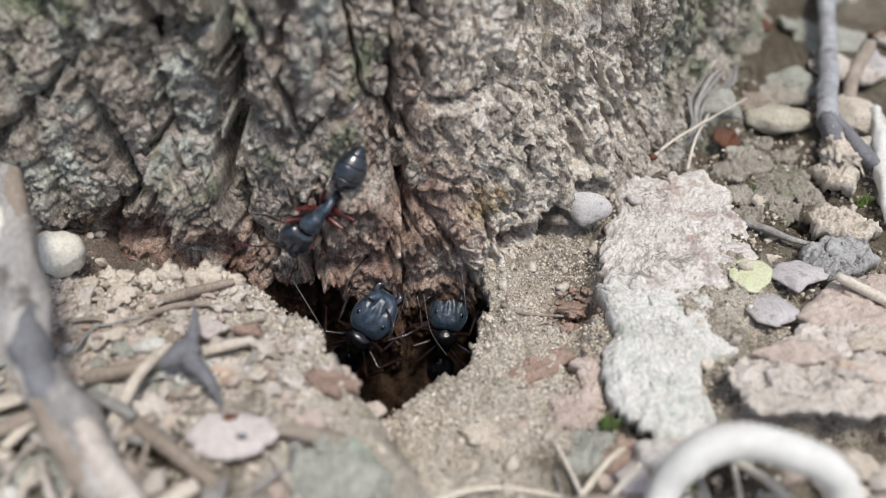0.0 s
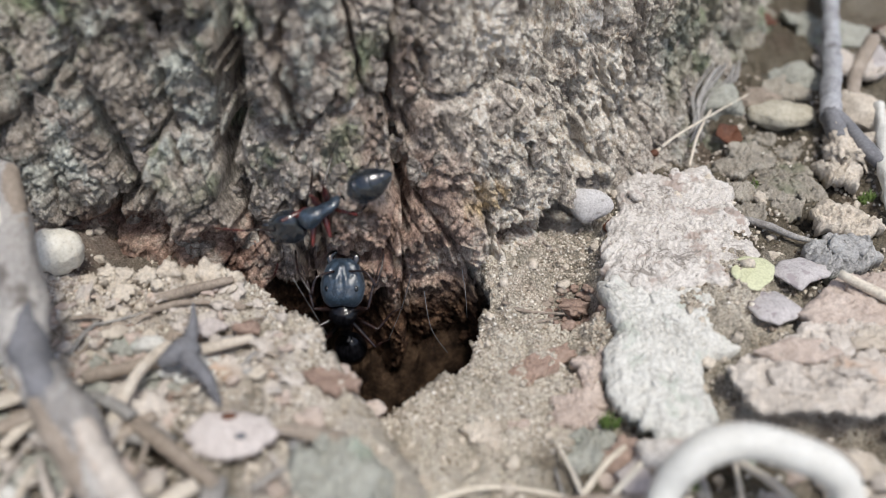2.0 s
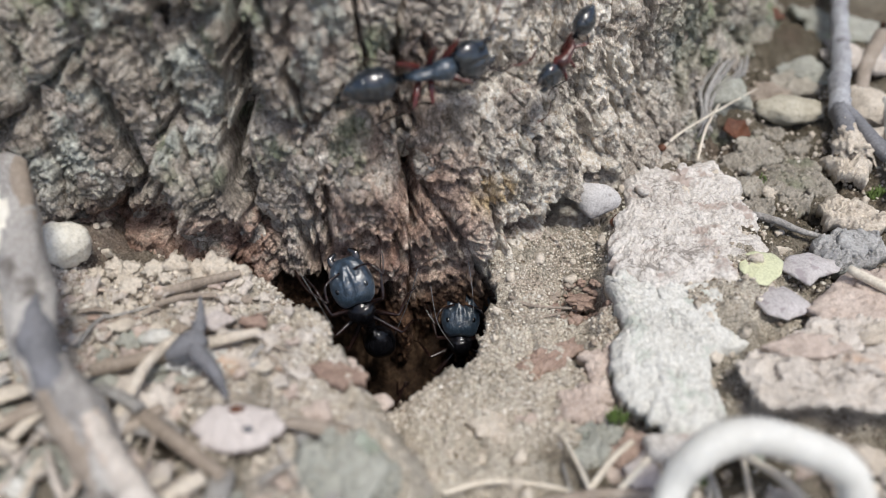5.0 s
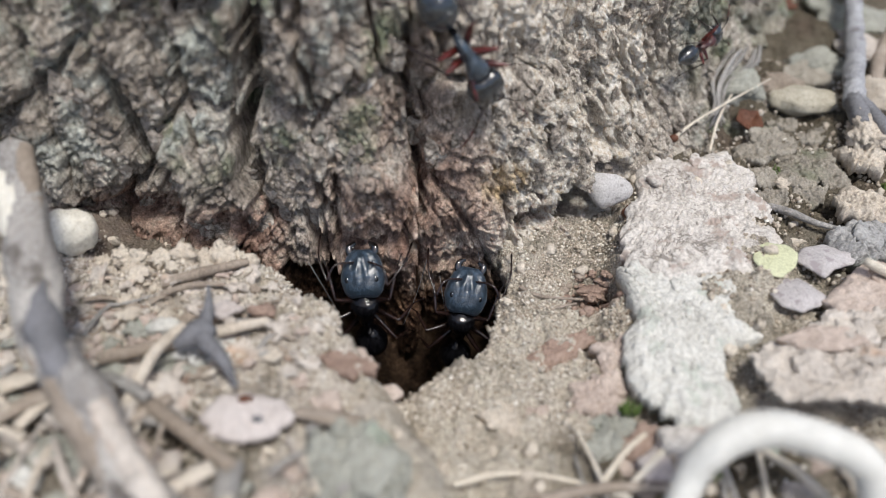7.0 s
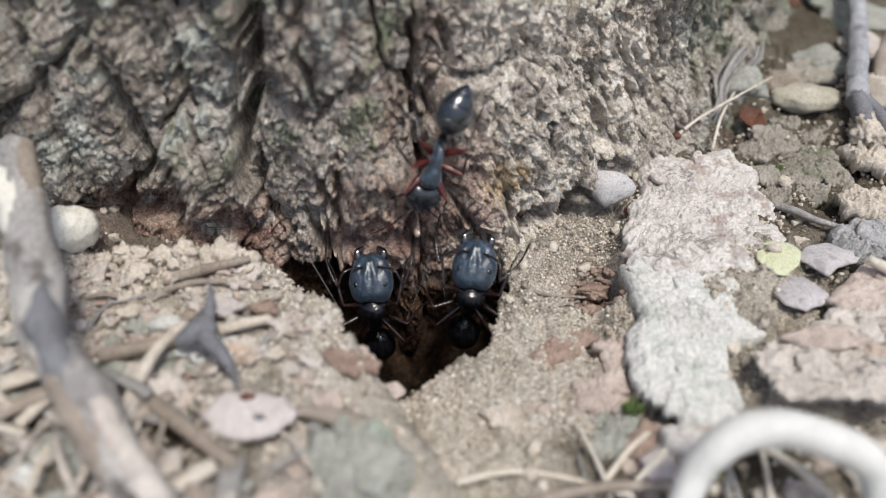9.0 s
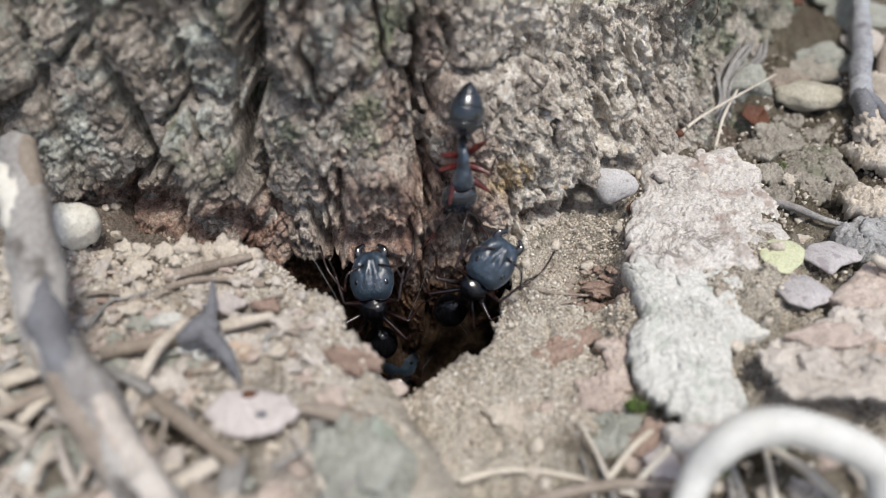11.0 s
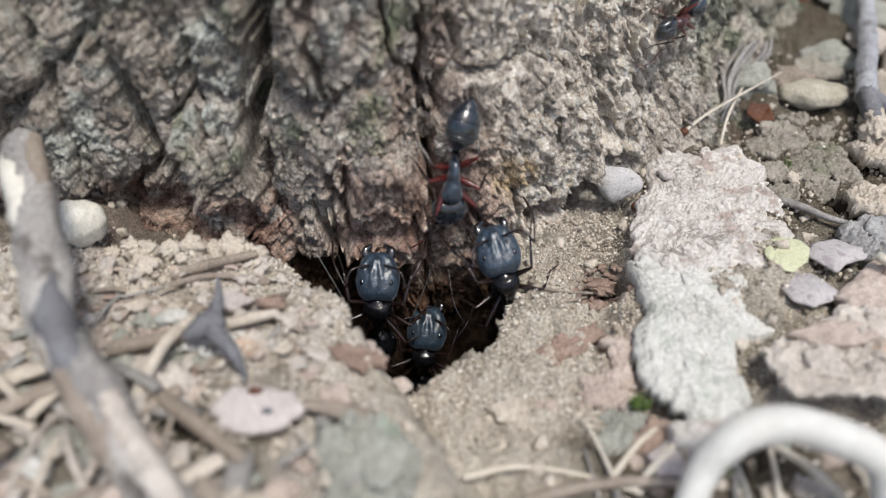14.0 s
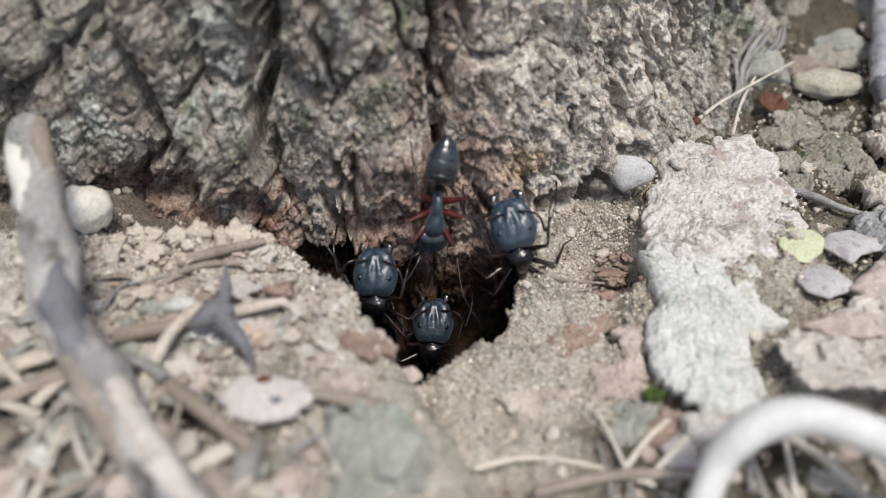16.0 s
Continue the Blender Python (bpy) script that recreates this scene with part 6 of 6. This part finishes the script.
LURKER_ROWS = [
    (0, -4.65, 5.47, -27.33, 93, 15, -13), (1.5, -6.15, 3.50, -25.31, 93, 15, -13), (2.6, -7.25, 1.54, -22.91, 92, 19, -17), (3.4, -7.46, -3.33, -14.99, 96, 17, -15),
    (4.2, -7.33, -2.55, -16.43, 97, 12, -10), (7, -6.14, -0.27, -20.25, 97, 4, -3), (9, -6.47, -0.76, -19.23, 96, 4, -3), (11.3, -5.55, -2.22, -15.94, 98, 4, -2),
    (12.5, -4.56, -4.73, -11.96, 98, -0, 1), (13.4, -4.11, -4.76, -11.48, 98, 0, 1), (14, -3.54, -4.10, -10.76, 98, 5, -3), (14.5, -3.82, -4.46, -11.20, 98, 3, -1),
    (15.2, -4.05, -4.58, -11.12, 97, 3, -1), (16, -3.61, -4.52, -10.62, 98, 1, 0),
]
MINOR_ROWS = [
    (0, 1.60, 3.18, -16.27, 95, 8, -7), (2.7, 0.54, 2.03, -14.67, 95, 0, 0), (3.1, 0.23, -1.28, -6.74, 99, -7, 7), (3.3, 0.20, -1.94, -5.13, 101, -9, 8),
    (3.6, 0.52, -2.18, -4.55, 101, -7, 7), (3.9, 1.59, -1.70, -3.39, 101, 12, -10), (4.2, 2.15, -1.46, -1.69, 100, 15, -13), (5.2, 2.39, 0.18, -10.39, 96, 11, -10),
    (7, 0.77, 1.51, -16.49, 94, 4, -3), (11.3, 0.64, 0.56, -16.48, 93, 4, -2), (16, 0.66, 0.83, -16.84, 93, 4, -2),
]
FORAGER_ROWS = [
    (0, -9.99, -3.47, 5.01, -82, -44, -179), (0.4, -10.02, -3.45, 5.27, -81, -48, -180), (0.8, -10.23, -3.47, 4.90, -79, -55, 178), (1.5, -9.86, -3.49, 4.85, -79, -54, 179),
    (2.1, -10.19, -3.41, 5.46, -77, -62, 176), (2.3, -9.81, -3.33, 6.05, -75, -67, 174), (2.5, -9.06, -3.04, 8.13, 47, -82, 51), (2.7, -8.99, -2.93, 8.96, 73, -70, 24),
    (2.9, -7.45, -2.60, 10.23, 80, -48, 16), (3.1, -5.50, -2.21, 11.62, 84, -21, 12), (3.3, -4.14, -1.87, 12.54, 84, 1, 10), (3.5, -3.98, -1.82, 12.96, 85, 9, 9),
    (3.7, -3.76, -1.71, 13.45, 84, 16, 8), (3.9, -1.98, -1.26, 14.44, 82, 48, 5), (4.2, -1.54, -1.08, 14.53, 80, 57, 4), (4.8, -0.28, -0.72, 15.51, 71, 72, -4),
    (5.5, 1.00, -0.25, 15.71, -74, 69, -148), (6.3, 1.90, -0.07, 14.54, -82, 44, -155), (6.7, 1.52, -0.32, 14.27, -82, 42, -156), (7, 1.18, -0.52, 14.04, -83, 30, -158),
    (7.6, 0.67, -1.16, 14.01, -83, 23, -160), (8, 0.68, -1.76, 10.97, -84, 18, -161), (8.3, 0.12, -2.25, 7.63, -84, 7, -162), (8.6, -0.76, -2.51, 7.70, -84, -2, -165),
    (9, -2.52, -3.03, 6.58, -84, -19, -169), (9.2, -2.17, -2.96, 6.53, -84, -13, -168), (11.3, -0.24, -2.57, 5.50, -84, -2, -164), (11.9, -1.77, -3.01, 4.54, -84, -20, -168),
    (12.5, -1.79, -3.08, 4.30, -84, -18, -168), (13.4, -1.59, -2.97, 4.59, -85, -16, -167), (14, -1.43, -2.94, 4.80, -84, -7, -166), (14.5, -1.89, -3.00, 5.45, -84, -6, -167),
    (15.2, -2.80, -3.21, 4.94, -85, -12, -169), (15.6, -2.81, -3.35, 3.58, -84, -4, -169), (16, -3.37, -3.69, 1.22, -84, -7, -170),
]
PASSER_ROWS = [
    (0, 14.35, 10.73, 21.99, -42, -82, 178), (4.2, 11.66, 7.55, 20.23, -54, -80, -168), (5.3, 6.90, 1.67, 11.02, -83, -42, -146), (6, 7.23, 1.44, 7.88, 84, 17, 35),
    (6.3, 7.37, 1.64, 8.41, 84, 18, 35), (6.5, 13.70, 7.39, 7.76, 62, 78, 18), (6.7, 17.59, 10.90, 6.16, 3, 84, -40), (7, 22.33, 16.77, 8.46, 32, 83, -10),
    (7.6, 21.95, 17.42, 13.13, 72, 70, 32), (11.3, 20.57, 16.14, 14.49, -83, -36, -136), (13.4, 19.50, 15.03, 15.09, -78, -57, -141), (13.9, 17.43, 12.31, 11.97, -55, -80, -168),
    (14.1, 13.77, 8.35, 11.47, -38, -83, 174), (14.3, 6.68, 1.43, 10.38, -46, -82, 175), (14.5, 5.15, 0.47, 9.79, -72, -71, -163), (14.6, 6.78, 1.76, 11.76, 63, -77, 66),
    (14.75, 7.93, 2.65, 12.46, 78, -58, 52), (14.9, 9.23, 3.99, 13.84, 84, -9, 46), (15.2, 8.85, 4.29, 18.11, 83, -1, 45), (16, 8.38, 4.26, 21.33, 85, -0, 44),
]


def row_pose(r):
    return pose(r[1] * MM, r[2] * MM, r[3] * MM, *r[4:])


def stride(ant, rows, span):
    """Swing the legs of a walking ant with the way that it has gone, three and three in turn."""
    gone, table = 0.0, [(rows[0][0], 0.0)]
    for a, b in zip(rows, rows[1:]):
        gone += math.dist(a[1:4], b[1:4])
        table.append((b[0], gone))
    times = sorted({round(k * 0.1, 2) for k in range(161)})
    way = np.interp(times, [t for t, _ in table], [g for _, g in table])
    for k, leg in enumerate([c for c in ant.children if c.name.split(".")[0] == "leg"]):
        at, lag = leg.matrix_basis.translation.copy(), math.pi * ((k // 2 + k % 2) % 2)
        side = 1 if at.x > 0 else -1
        keys = [(t, Matrix.Translation(at) @ pose(0, 0, 0, 0, side * 5 * math.sin(2 * math.pi * g / span + lag), side * 16 * math.cos(2 * math.pi * g / span + lag))) for t, g in zip(times, way)]
        walk(leg, keys[::2])


def nod(ant, seed, pitch, swing, pace):
    """Small turns of the head and sweeps of the feelers."""
    rng = random.Random(seed)
    head = part_of(ant, "head")
    pitch = pitch if isinstance(pitch, list) else [(0, pitch)]
    tilt = lambda t: float(np.interp(t, [p[0] for p in pitch], [p[1] for p in pitch]))
    phase = rng.random() * 6
    walk(head, [(t, pose(0, 0, 0, tilt(t) + 0.4 * swing * math.sin(pace * t + phase), 0, swing * math.sin(0.7 * pace * t + 2 * phase))) for t in np.arange(0, 16.01, 0.8)])
    for feeler in [c for c in head.children if c.name.split(".")[0] == "antenna"]:
        at, lag = feeler.matrix_basis.translation.copy(), rng.random() * 6
        walk(feeler, [(t, Matrix.Translation(at) @ pose(0, 0, 0, 9 * math.sin(2.6 * t + lag), 0, 14 * math.sin(1.9 * t + lag))) for t in np.arange(0, 16.01, 0.4)])


def motions():
    for ant, rows in ((SOLDIER, SOLDIER_ROWS), (DOORKEEPER, DOORKEEPER_ROWS), (LURKER, LURKER_ROWS), (MINOR, MINOR_ROWS), (FORAGER, FORAGER_ROWS), (PASSER, PASSER_ROWS)):
        walk(ant, [(r[0], row_pose(r)) for r in rows])
    for ant, seed, pitch in ((SOLDIER, 1, -52), (DOORKEEPER, 2, -52), (LURKER, 3, -52), (MINOR, 4, -52)):
        nod(ant, seed, pitch, 3, 1.3)
    nod(FORAGER, 5, [(0, -10), (2.3, -12), (3, -14), (7, -14), (8.3, -22), (16, -24)], 5, 2.0)
    nod(PASSER, 6, -8, 5, 2.0)
    stride(FORAGER, FORAGER_ROWS, 3.2)
    stride(PASSER, PASSER_ROWS, 2.4)
    bend = part_of(FORAGER, "gaster_joint")
    at = bend.matrix_basis.translation.copy()
    walk(bend, [(t, Matrix.Translation(at) @ pose(0, 0, 0, x, 0, z)) for t, x, z in ((0, 8, 14), (1.5, -6, -4), (2.3, -10, 0), (2.8, 0, 0), (3.3, 26, 4), (3.7, 20, 0), (4.2, -6, 0), (7, 4, 0), (9, 8, -12), (12.5, 10, -10), (14, 6, -14), (16, 4, -5))])


motions()
